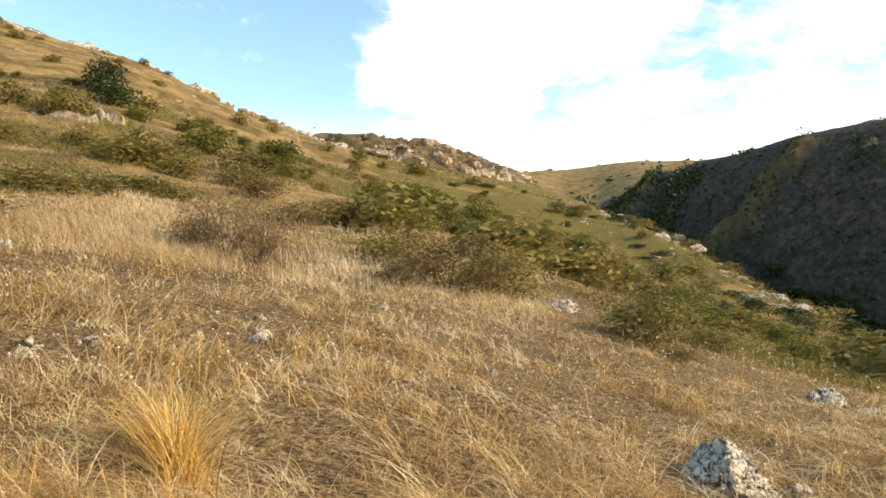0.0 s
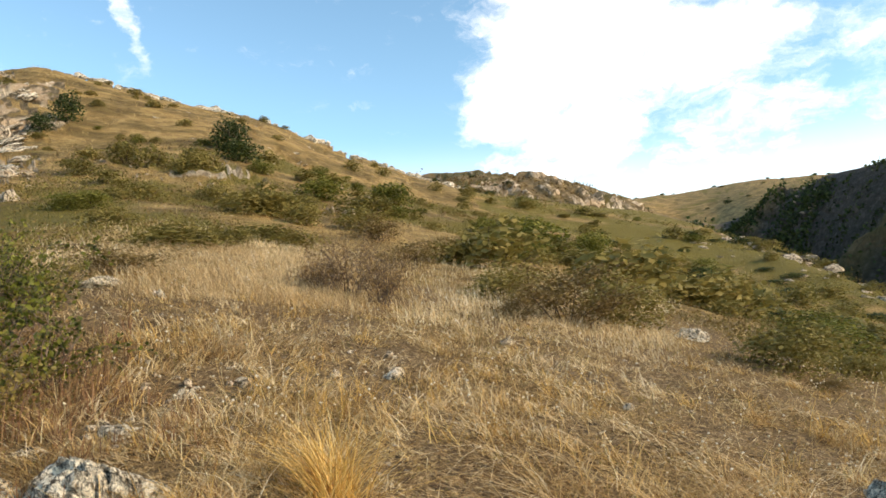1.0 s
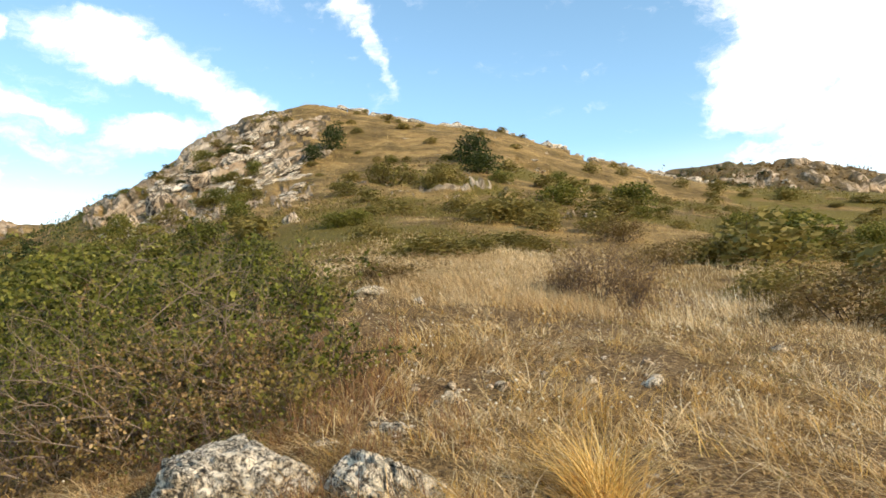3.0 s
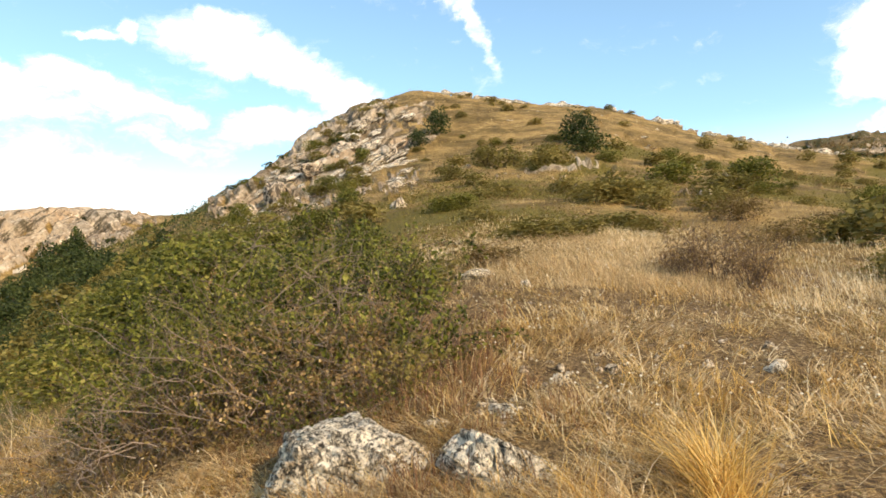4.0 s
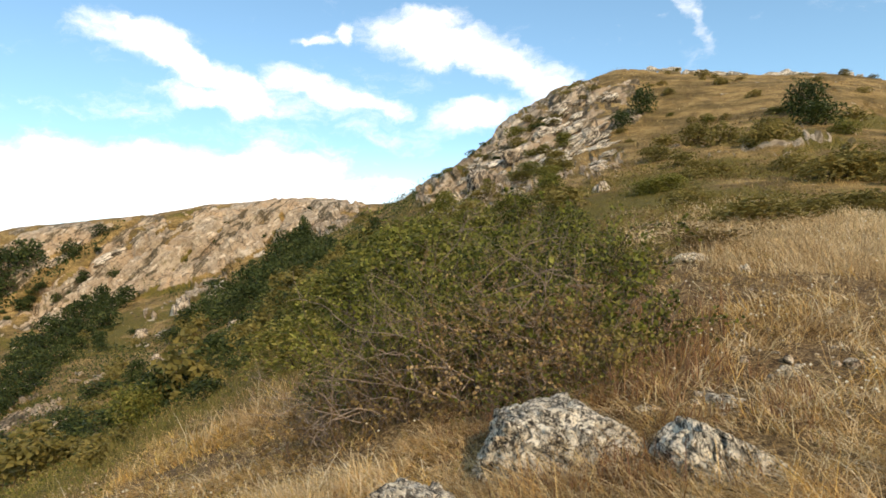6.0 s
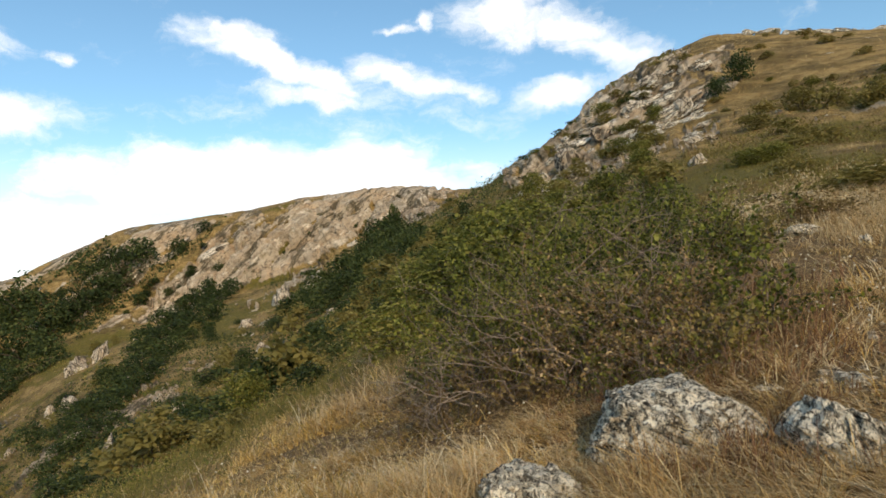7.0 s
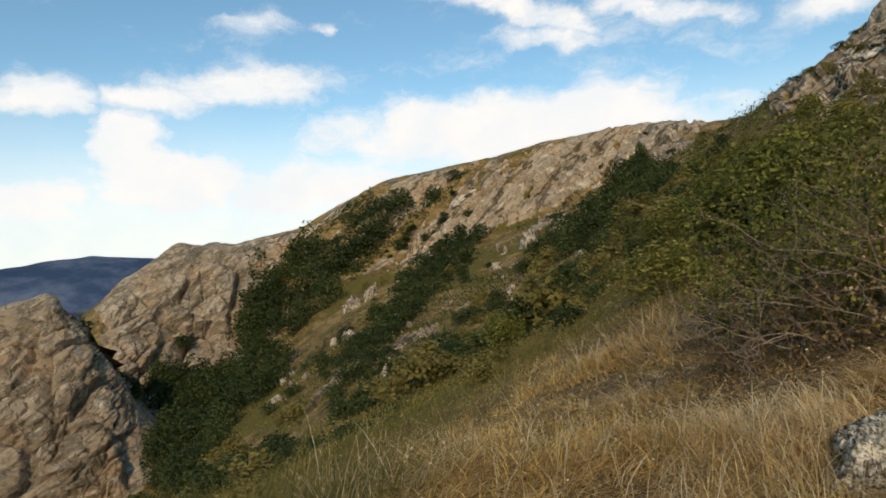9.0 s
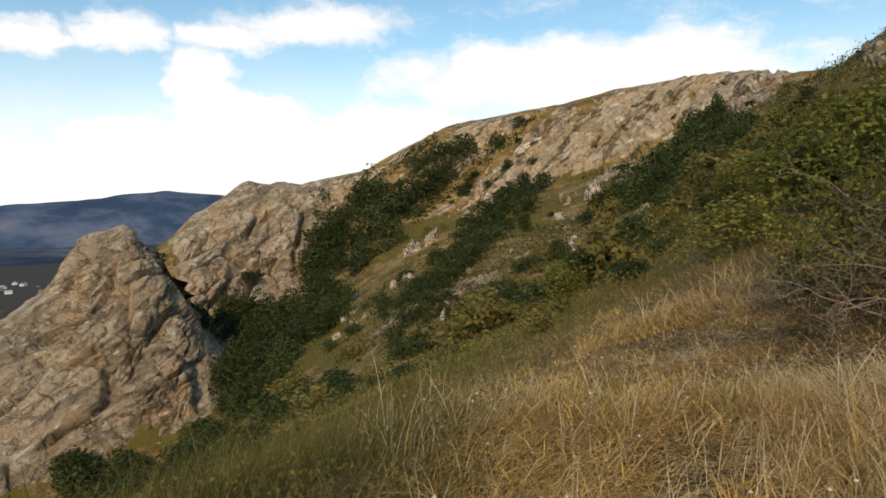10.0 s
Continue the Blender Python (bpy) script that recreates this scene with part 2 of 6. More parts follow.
def land_table():
    lines = [along([(0, 0.6, -67), (120, 0.6, -67)]), along(KNOLL, 3), along(FIELD_EDGE, 1.5), along(SLOPE, 1.5), along(UPPER_SLOPE, 1.2)]
    crest = along(CREST + CREST_WEST, 0.45)
    gully = along([(-60, 60, 0), (60, 75, 6)] + GULLY + [(200, 80, -12)], 1.0)
    east = (step(AZ, 58, 68) + step(AZ, 205, 185) * 0 + step(AZ, 180, 205) * -1)
    mid = [(lines[4][0] + crest[0]) / 2, (lines[4][1] + crest[1]) / 2 + 0.4]
    gully = [mid[i] * (1 - east) + gully[i] * east for i in (0, 1)]
    foot, top = along(CLIFF_FOOT + [(150, 140, -13), (200, 140, -11), (260, 150, -12)], 0.6), along(CLIFF_TOP + CLIFF_TOP_WEST, 0.4)
    back = [top[0] + 0.45, top[1] * 0.93 - 2.0]
    plain = along(PLAIN, 1.0)
    edge = [np.full(len(AZ), math.log(R1)), np.full(len(AZ), -110.0)]
    lines += [gully, crest, foot, top, back, plain, edge]
    X = np.array([l[0] for l in lines])
    Z = np.array([l[1] for l in lines])
    d = np.diff(Z, axis=0) / np.diff(X, axis=0)
    m = np.zeros_like(Z)
    same = d[:-1] * d[1:] > 0
    m[1:-1] = np.where(same, 2 * d[:-1] * d[1:] / np.where(same, d[:-1] + d[1:], 1), 0)
    m[0], m[-1] = d[0], d[-1]
    H, U = np.empty((len(AZ), NR)), np.empty((len(AZ), NR))
    for i in range(len(AZ)):
        k = np.clip(np.searchsorted(X[:, i], LR, "right") - 1, 0, len(lines) - 2)
        x0, w = X[k, i], X[k + 1, i] - X[k, i]
        t = np.clip((LR - x0) / w, 0, 1)
        H[i] = ((1 + 2 * t) * (1 - t) ** 2 * Z[k, i] + t * (1 - t) ** 2 * w * m[k, i]
                + t * t * (3 - 2 * t) * Z[k + 1, i] + t * t * (t - 1) * w * m[k + 1, i])
        U[i] = k + t
    return H, U


LAND_H, LAND_U = land_table()


def lookup(table, az, lr):
    i = ((az + 70) % 360) / STEP_AZ
    j = np.clip((lr - LR[0]) / (LR[1] - LR[0]), 0, NR - 1.001)
    i0, j0 = np.floor(i).astype(int), np.floor(j).astype(int)
    a, b = i - i0, j - j0
    i0, i1 = i0 % len(AZ), (i0 + 1) % len(AZ)
    return (table[i0, j0] * (1 - a) * (1 - b) + table[i1, j0] * a * (1 - b) + table[i0, j0 + 1] * (1 - a) * b + table[i1, j0 + 1] * a * b)


def polar(x, y):
    return np.degrees(np.arctan2(-x, y)), np.log(np.maximum(np.hypot(x, y), R0))


def spurs(az, u):
    """Two bare spurs running down the shaded hill: 0 to 1."""
    wave = 0.25 * np.sin(u * 31) + 0.15 * np.sin(u * 67)
    a = np.exp(-((az + 26.2 + (u - 7.69) * 16.4 + wave) / 0.75) ** 2) * step(u, 7.2, 7.4) * step(u, 7.9, 7.75)
    b = np.exp(-((az + 17.7 + (u - 7.91) * 7.5 + wave) / 0.6) ** 2) * step(u, 7.3, 7.5) * step(u, 7.97, 7.9)
    return a + b


def ground(x, y):
    """Height of the ground at places x, y (arrays)."""
    x, y = np.asarray(x, float), np.asarray(y, float)
    az, lr = polar(x, y)
    r = np.exp(lr)
    p = np.stack([x, y, 0 * x], 1)
    rough = 0.035 * fbm(p * 1.3, 3, 5) + 0.012 * fbm(p * 6, 2, 9)
    rough = rough * step(r, 0.6, 2) + fbm(p * 0.16, 3, 31) * 0.32 * step(r, 9, 40) + fbm(p * 0.05, 3, 41) * 1.0 * step(r, 60, 160)
    u = lookup(LAND_U, az, lr)
    rough = rough + 4.0 * spurs(az, u)
    return lookup(LAND_H, az, lr) + rough


def ground1(x, y):
    return float(ground(np.array([x]), np.array([y]))[0])


BED_NORMAL = np.array([-0.29, -0.66, 0.69])
STRIKE = np.array([0.911, -0.413, 0.0])
DIP = np.cross(BED_NORMAL, STRIKE)
WEST_NORMAL = np.array([0.30, -0.42, 0.86])          # the western crag, tilted the other way
WEST_STRIKE = np.array([0.814, 0.581, 0.0])
WEST_DIP = np.cross(WEST_NORMAL, WEST_STRIKE)


def bedding(p, az):
    """Places in the rock's own frame: across the beds, along them, and down them."""
    k = (az > 97.5)[:, None] * 1.0
    here = np.stack([p @ BED_NORMAL, p @ STRIKE, p @ DIP], 1)
    west = np.stack([p @ WEST_NORMAL, p @ WEST_STRIKE, p @ WEST_DIP], 1)
    return here * (1 - k) + west * k


def box(az, u, a0, a1, u0, u1, ea=1.2, eu=0.15):
    return step(az, a0 - ea, a0 + ea) * step(az, a1 + ea, a1 - ea) * step(u, u0 - eu, u0 + eu) * step(u, u1 + eu, u1 - eu)


def cleft(x, y, z, az):
    """Where the clefts between the ribs of rock run: 0 to 1."""
    b = bedding(np.stack([x, y, z], 1), az) * np.array([0.055, 0.012, 0.006])
    return (1 - np.abs(vnoise(b, 96))) ** 4


def rockiness(x, y, z):
    """How far bare rock shows at a place: 0 soil and grass, 1 rock."""
    az, lr = polar(x, y)
    az = (az + 70) % 360 - 70
    u = lookup(LAND_U, az, lr)
    want = np.full(len(x), -0.55)
    for a0, a1, u0, u1, v in ((60, 101, 6.9, 7.97, 0.30), (63, 92, 6.2, 7.2, -0.02), (97.5, 110, 6.7, 8.2, 1.2), (106, 124, 5.3, 6.4, 1.2),
                              (38, 57, 4.3, 6.0, 0.36), (43.5, 56, 3.6, 6.0, 0.56), (9, 36, 5.72, 6.1, 0.55), (36, 44, 5.4, 6.1, 0.26), (-8, 11, 7.0, 8.1, 0.08),
                              (-29, -13, 5.2, 6.1, 0.3), (-40, -13, 6.6, 8.1, -0.52), (74, 100, 4.0, 7.0, -0.20), (100, 104, 5, 7, -0.6),
                              (8, 45, 3.2, 6, -0.27), (40, 43.5, 3.45, 3.9, 0.5)):
        b = box(az, u, a0, a1, u0, u1)
        want = np.maximum(want, -0.55 + (v + 0.55) * b)
    want = want - 0.75 * cleft(x, y, z, az) * box(az, u, 60, 97, 6.8, 7.85)
    p = np.stack([x, y, z * 1.5], 1)
    b = bedding(np.stack([x, y, z], 1), az) * np.array([1.0, 0.34, 0.26])
    n = 0.75 * fbm(b * 0.16, 4, 3, 0.6) + 0.55 * fbm(b * 0.55, 4, 6, 0.6) + 0.35 * fbm(p * 1.1, 3, 8, 0.6) * step(np.exp(lr), 150, 80)
    return step(want + n * 1.15, -0.02, 0.16) * step(np.exp(lr), 24, 34)
# ------------------------------------------------------------------ materials
def material(name, rough=0.9, spec=0.2):
    mat = bpy.data.materials.new(name)
    mat.use_nodes = True
    n = Nodes(mat.node_tree)
    bsdf = n.tree.nodes.new("ShaderNodeBsdfPrincipled")
    out = n.tree.nodes.new("ShaderNodeOutputMaterial")
    n.tree.links.new(bsdf.outputs[0], out.inputs[0])
    bsdf.inputs["Roughness"].default_value = rough
    bsdf.inputs["Specular IOR Level"].default_value = spec
    return mat, n, bsdf


def bump(n, bsdf, height, strength, distance):
    n.put(n.add("ShaderNodeBump", 0, None, Strength=strength, Distance=distance, Height=height), bsdf.inputs["Normal"])


def land_material():
    mat, n, b = material("hillside")
    pos = n.add("ShaderNodeNewGeometry", "Position")
    rock = n.add("ShaderNodeAttribute", "Fac", {"attribute_name": "rock"})
    green = n.add("ShaderNodeAttribute", "Fac", {"attribute_name": "green"})
    far = n.noise(pos, 0.12, 6, 0.6)
    mid = n.noise(pos, 0.9, 5, 0.62)
    fine = n.noise(pos, 9.0, 5, 0.7)
    grit = n.noise(pos, 45.0, 3, 0.7)
    dry = n.ramp(mid, [(0.25, (0.21, 0.135, 0.055)), (0.45, (0.40, 0.275, 0.108)), (0.62, (0.56, 0.40, 0.17)), (0.8, (0.68, 0.51, 0.25))])
    dry = n.mix(n.ramp(fine, [(0.3, 0.0), (0.62, 0.75)]), n.mix(1.0, dry, (0.45, 0.40, 0.36), "MULTIPLY"), dry)
    contour = n.add("ShaderNodeMapping", 0, None, Vector=pos, Scale=(0.6, 0.6, 2.2))
    swathe = n.noise(contour, 0.22, 6, 0.66, 0.5)
    dry = n.mix(n.smooth(swathe, 0.36, 0.60), n.mix(1.0, dry, (0.52, 0.51, 0.42), "MULTIPLY"), n.mix(1.0, dry, (1.25, 1.20, 1.10), "MULTIPLY"))
    lush = n.ramp(fine, [(0.25, (0.07, 0.057, 0.015)), (0.5, (0.17, 0.133, 0.024)), (0.75, (0.34, 0.25, 0.055))])
    amount = n.math("ADD", green, n.math("MULTIPLY", n.math("SUBTRACT", mid, 0.5), 0.7))
    amount = n.math("ADD", amount, n.math("MULTIPLY", n.math("SUBTRACT", n.noise(contour, 0.13, 5, 0.62, 0.4), 0.5), -1.9))
    soil = n.mix(n.smooth(amount, 0.35, 0.62), dry, lush)
    # dark soil tone: the right hill's shade and the far plain's dimness painted in
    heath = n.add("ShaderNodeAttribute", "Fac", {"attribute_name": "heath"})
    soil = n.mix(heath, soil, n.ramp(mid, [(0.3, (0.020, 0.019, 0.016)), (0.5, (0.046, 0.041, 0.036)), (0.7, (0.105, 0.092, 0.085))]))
    litter = n.noise(pos, 70.0, 5, 0.75, 1.0)
    open_soil = n.add("ShaderNodeAttribute", "Fac", {"attribute_name": "bare"})
    mould = n.ramp(n.noise(pos, 22.0, 6, 0.75, 0.8), [(0.34, (0.045, 0.027, 0.014)), (0.46, (0.17, 0.10, 0.042)), (0.56, (0.38, 0.245, 0.108)), (0.67, (0.74, 0.55, 0.30))])
    soil = n.mix(n.smooth(open_soil, 0.1, 0.75), soil, mould)
    soil = n.mix(1.0, soil, n.ramp(litter, [(0.36, 0.4), (0.5, 0.9), (0.66, 1.25)]), "MULTIPLY")
    chips = n.smooth(n.noise(pos, 14.0, 3, 0.5), 0.63, 0.70)
    soil = n.mix(n.math("MULTIPLY", chips, n.smooth(n.noise(pos, 0.7, 3), 0.5, 0.68)), soil, (0.42, 0.36, 0.29))
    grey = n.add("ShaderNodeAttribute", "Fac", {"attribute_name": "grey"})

    def beds_of(normal, strike, dip):
        axes = [n.vec("DOT_PRODUCT", pos, tuple(v), out="Value") for v in (normal, strike, dip)]
        return n.add("ShaderNodeCombineXYZ", 0, None, X=axes[0], Y=n.math("MULTIPLY", axes[1], 0.6), Z=n.math("MULTIPLY", axes[2], 0.45))

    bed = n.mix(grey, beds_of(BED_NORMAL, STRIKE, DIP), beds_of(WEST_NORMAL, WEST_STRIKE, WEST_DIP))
    bed = n.vec("ADD", bed, n.vec("MULTIPLY", n.noise(pos, 0.25, 4, out="Color"), (0.45, 0.45, 0.45)))
    strata = n.noise(bed, 0.35, 9, 0.70, 0.3)
    stone = n.ramp(strata, [(0.28, (0.15, 0.12, 0.09)), (0.42, (0.29, 0.24, 0.18)), (0.55, (0.40, 0.34, 0.265)), (0.72, (0.55, 0.49, 0.40))])
    stone = n.mix(n.ramp(far, [(0.45, 0.0), (0.65, 0.55)]), stone, (0.44, 0.30, 0.175))
    weather = n.noise(bed, 1.5, 8, 0.72, 0.4)
    stone = n.mix(n.smooth(weather, 0.52, 0.62, 0.0, 0.75), stone, (0.115, 0.09, 0.065))
    stone = n.mix(n.smooth(n.noise(bed, 0.8, 7, 0.66), 0.54, 0.66, 0.0, 0.65), stone, (0.66, 0.60, 0.50))
    joint = n.add("ShaderNodeTexVoronoi", "Distance", {"feature": "DISTANCE_TO_EDGE"}, Vector=bed, Scale=0.55)
    stone = n.mix(n.smooth(n.math("ADD", joint, n.smooth(n.noise(pos, 0.3, 4), 0.40, 0.58, 0.0, 0.12)), 0.08, 0.0, 0.0, 0.65), stone, (0.05, 0.04, 0.03))
    seam = n.noise(n.vec("MULTIPLY", bed, (1.0, 0.45, 0.45)), 0.16, 7, 0.62, 0.6)
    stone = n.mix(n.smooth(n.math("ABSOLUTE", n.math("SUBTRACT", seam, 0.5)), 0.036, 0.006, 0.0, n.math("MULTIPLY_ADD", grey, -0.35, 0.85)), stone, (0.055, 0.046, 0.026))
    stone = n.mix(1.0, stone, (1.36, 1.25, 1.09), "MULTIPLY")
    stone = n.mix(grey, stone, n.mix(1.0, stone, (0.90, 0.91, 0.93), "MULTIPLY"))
    tuft = n.noise(pos, 0.45, 5, 0.65)
    stone = n.mix(n.smooth(tuft, 0.60, 0.68, 0.0, 0.6), stone, (0.17, 0.135, 0.05))
    edge = n.math("ADD", rock, n.math("MULTIPLY", n.math("SUBTRACT", fine, 0.5), 0.7))
    n.put(n.mix(n.smooth(edge, 0.4, 0.6), soil, stone), b.inputs["Base Color"])
    h = n.math("ADD", n.math("MULTIPLY", fine, 0.6), n.math("MULTIPLY", grit, 0.2))
    h = n.math("ADD", h, n.math("MULTIPLY", n.math("MULTIPLY", n.math("ADD", strata, n.math("MULTIPLY", weather, -0.5)), rock), 4.5))
    bump(n, b, h, 1.0, 0.20)
    return mat


# ------------------------------------------------------------------ the ground, one sheet to the horizon
def greenness(x, y):
    az, lr = polar(x, y)
    u = lookup(LAND_U, az, lr)
    r = np.exp(lr)
    p = np.stack([x, y, 0 * x], 1)
    n = fbm(p * 0.05, 4, 71)
    g = np.full(len(x), 0.0)
    for a0, a1, u0, u1, v in ((-45, 8, 2.1, 6.2, 0.86), (5, 36, 2.05, 4.0, 0.74), (28, 57, 2.0, 4.2, 0.70), (24, 57, 4.2, 6.0, 0.30), (57, 126, 1.7, 3.4, 0.56), (57, 126, 3.2, 6.9, 0.44), (74, 112, 3.0, 7.4, 0.40),
                              (-40, -12, 6.0, 8.1, 0.62), (-8, 11, 6.1, 8.2, 0.6), (-25, -5, 8.2, 10, 0.25), (96, 107, 4.2, 7.5, 0.95), (98, 160, 8.2, 12, 1.0)):
        g = np.maximum(g, v * box(az, u, a0, a1, u0, u1, 3, 0.12))
    return np.clip(g - 0.08 + (n * 0.9 + 0.5 * fbm(p * 0.22, 3, 74)) * step(r, 8, 16), 0, 1)


def at(az, r):
    return -math.sin(radians(az)) * r, math.cos(radians(az)) * r


def bare(x, y):
    """Where the soil shows between the tufts: 0 to 1."""
    p = np.stack([x, y, 0 * x], 1)
    n = fbm(p * 1.2, 3, 51)
    out = 0.9 * step(n, 0.02, 0.30)
    for az, r, da, dr in ((18.5, 6.3, 4.0, 0.9), (31, 4.8, 3.0, 0.4), (36.3, 4.2, 4, 0.35), (2, 4.2, 5, 0.5), (-12, 5.5, 4, 0.5), (24, 8.5, 6, 0.7), (79, 3.3, 5.5, 0.28), (70, 3.8, 5.0, 0.42), (66.5, 4.5, 3.5, 0.5), (72, 2.9, 4.0, 0.25)):
        cx, cy = at(az, r)
        tx, ty = -math.sin(radians(az)), math.cos(radians(az))
        along_r, across = (x - cx) * tx + (y - cy) * ty, (x - cx) * ty - (y - cy) * tx
        out = np.maximum(out, np.exp(-(along_r / dr) ** 2 - (across / (radians(da) * r)) ** 2))
    return out


def build_ground():
    cols = np.concatenate([np.arange(-37, 38, 0.22), np.arange(38, 124.95, 0.125), np.arange(125, 323, 3.0)])
    rings = 305
    lr = np.linspace(LR[0], LR[-1], 1500)
    A, L = np.meshgrid(cols, lr, indexing="ij")
    H = lookup(LAND_H, A.ravel(), L.ravel()).reshape(A.shape)
    E = np.degrees(np.arctan2(H - EYE, np.exp(L)))
    seen = E > np.maximum.accumulate(E, 1) - 0.25
    dw = np.abs(np.diff(E, axis=1)) * np.where(seen[:, 1:], 1, 0.06) * np.where(E[:, 1:] < -26, 0.08, 1) + np.diff(L, axis=1) * 0.5
    C = np.concatenate([np.zeros((len(cols), 1)), np.cumsum(dw, 1)], 1)
    C /= C[:, -1:]
    k = np.exp(-0.5 * (np.arange(-10, 11) / 4.0) ** 2)
    k /= k.sum()
    pad = np.concatenate([C[:1].repeat(10, 0), C, C[-1:].repeat(10, 0)])
    C = sum(k[i] * pad[i:i + len(C)] for i in range(21))
    want = np.linspace(0, 1, rings)
    Lr = np.array([np.interp(want, C[i], lr) for i in range(len(cols))])
    Ar = np.repeat(cols[:, None], rings, 1)
    R = np.exp(Lr)
    x, y = (-np.sin(np.radians(Ar)) * R).ravel(), (np.cos(np.radians(Ar)) * R).ravel()
    z = ground(x, y)
    rock = rockiness(x, y, z)
    P = np.stack([x, y, z], 1).reshape(len(cols), rings, 3)
    du, dv = np.gradient(P, axis=0), np.gradient(P, axis=1)
    N = np.cross(dv, du)
    N /= np.linalg.norm(N, axis=2, keepdims=True) + 1e-9
    N[N[..., 2] < 0] *= -1
    q = P.reshape(-1, 3)
    az, lrv = polar(x, y)
    az = (az + 70) % 360 - 70
    near = np.exp(lrv)
    u = lookup(LAND_U, az, lrv)
    hard = np.where(rock > 0.02)[0]
    # beds of rock broken into long blocks, at four thicknesses, with ribs and clefts
    bed = bedding(q[hard], az[hard])
    bed = bed + 1.6 * np.stack([vnoise(bed * 0.11, 91), vnoise(bed * 0.11, 92), vnoise(bed * 0.11, 93)], 1)
    relief = np.zeros(len(hard))
    scale = np.exp2(np.round(np.log2(np.clip(near[hard] / 150, 0.3, 1.0)) * 2) / 2)
    for thick, amp, seed in ((9.0, 0.34, 81), (4.2, 0.30, 82), (1.9, 0.22, 83), (0.9, 0.17, 84)):
        tall = thick * scale
        f1, f2, ident = cells(bed / np.stack([tall, tall * 1.5, tall * 2.0], 1), seed)
        relief += amp * tall * ((ident - 0.5) * 1.3 - 0.9 * step(f2 - f1, 0.16, 0.0))
    rib = bed * np.array([0.055, 0.012, 0.006])
    relief += np.where(az[hard] > 97.5, np.where(u[hard] > 6.6, 2.8, 5.5), 8.5) * scale * (0.55 - (1 - np.abs(vnoise(rib, 96))) ** 2.2) + 1.4 * scale * (0.5 - (1 - np.abs(vnoise(rib * 2.7, 97))) ** 2.5)
    lump = fbm(q * 0.5, 3, 61) * 0.16 * step(near, 20, 60)
    brink = 1 - 0.97 * np.exp(-((u - 8) / 0.24) ** 2) * (az < 112) - 0.85 * np.exp(-((u - 6) / 0.13) ** 2)
    steep = 0.35 + 0.65 * step(N.reshape(-1, 3)[:, 2], 0.88, 0.6)
    relief = relief * (1 - 0.92 * box(az[hard], u[hard], 104.0, 108.6, 5.2, 6.9))
    off = lump
    off[hard] += rock[hard] * relief * brink[hard] * steep[hard]
    q = q + N.reshape(-1, 3) * off[:, None]
    # grass lies on the treads, rock shows on the risers
    P = q.reshape(len(cols), rings, 3)
    N = np.cross(np.gradient(P, axis=1), np.gradient(P, axis=0))
    flat = np.abs(N[..., 2] / (np.linalg.norm(N, axis=2) + 1e-9)).ravel()
    grassy = step(flat + 0.12 * fbm(q * 0.9, 3, 47), 0.72, 0.93) * np.where(az < 62, 0.7, 0.15)
    rock = rock * (1 - grassy)
    nc = len(cols)
    middle = len(q)
    q = np.concatenate([q, [[0, 0, ground1(0.0, 0.0)]]])
    idx = np.arange(nc * rings).reshape(nc, rings)
    nxt = np.roll(idx, -1, 0)
    quads = np.stack([idx[:, :-1], idx[:, 1:], nxt[:, 1:], nxt[:, :-1]], -1).reshape(-1, 4)
    me = bpy.data.meshes.new("ground")
    me.vertices.add(len(q))
    me.vertices.foreach_set("co", q.astype(np.float32).ravel())
    fan = np.stack([np.full(nc, middle), idx[:, 0], nxt[:, 0]], -1)
    corners = np.concatenate([quads.ravel(), fan.ravel()]).astype(np.int32)
    starts = np.concatenate([np.arange(0, quads.size, 4), quads.size + np.arange(0, fan.size, 3)]).astype(np.int32)
    me.loops.add(len(corners))
    me.loops.foreach_set("vertex_index", corners)
    me.polygons.add(len(starts))
    me.polygons.foreach_set("loop_start", starts)
    soft = np.ones(len(starts), bool)
    soft[:len(quads)] = rock[quads].min(1) < 0.5
    me.polygons.foreach_set("use_smooth", soft)
    me.update(calc_edges=True)
    # soil darkening: shade painted on the right hill, milder mid hill, far plain too
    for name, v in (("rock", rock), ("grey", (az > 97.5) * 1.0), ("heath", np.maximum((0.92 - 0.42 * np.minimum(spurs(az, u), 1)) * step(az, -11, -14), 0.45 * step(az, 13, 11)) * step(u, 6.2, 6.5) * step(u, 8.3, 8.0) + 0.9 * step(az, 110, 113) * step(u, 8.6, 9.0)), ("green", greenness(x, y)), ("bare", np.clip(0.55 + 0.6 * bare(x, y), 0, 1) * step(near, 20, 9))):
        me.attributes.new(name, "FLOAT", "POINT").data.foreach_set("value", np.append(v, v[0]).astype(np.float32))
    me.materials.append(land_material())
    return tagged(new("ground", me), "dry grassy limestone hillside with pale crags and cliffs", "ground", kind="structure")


build_ground()
# ------------------------------------------------------------------ mesh helpers
def raw_mesh(name, verts, tris, mat, smooth=False):
    """A mesh object's data from arrays of corners and triangles."""
    me = bpy.data.meshes.new(name)
    verts, tris = np.asarray(verts, np.float32), np.asarray(tris, np.int32)
    me.vertices.add(len(verts))
    me.vertices.foreach_set("co", verts.ravel())
    me.loops.add(tris.size)
    me.loops.foreach_set("vertex_index", tris.ravel())
    me.polygons.add(len(tris))
    me.polygons.foreach_set("loop_start", np.arange(0, tris.size, 3, dtype=np.int32))
    if smooth:
        me.polygons.foreach_set("use_smooth", np.ones(len(tris), bool))
    me.update(calc_edges=True)
    me.materials.append(mat)
    return me


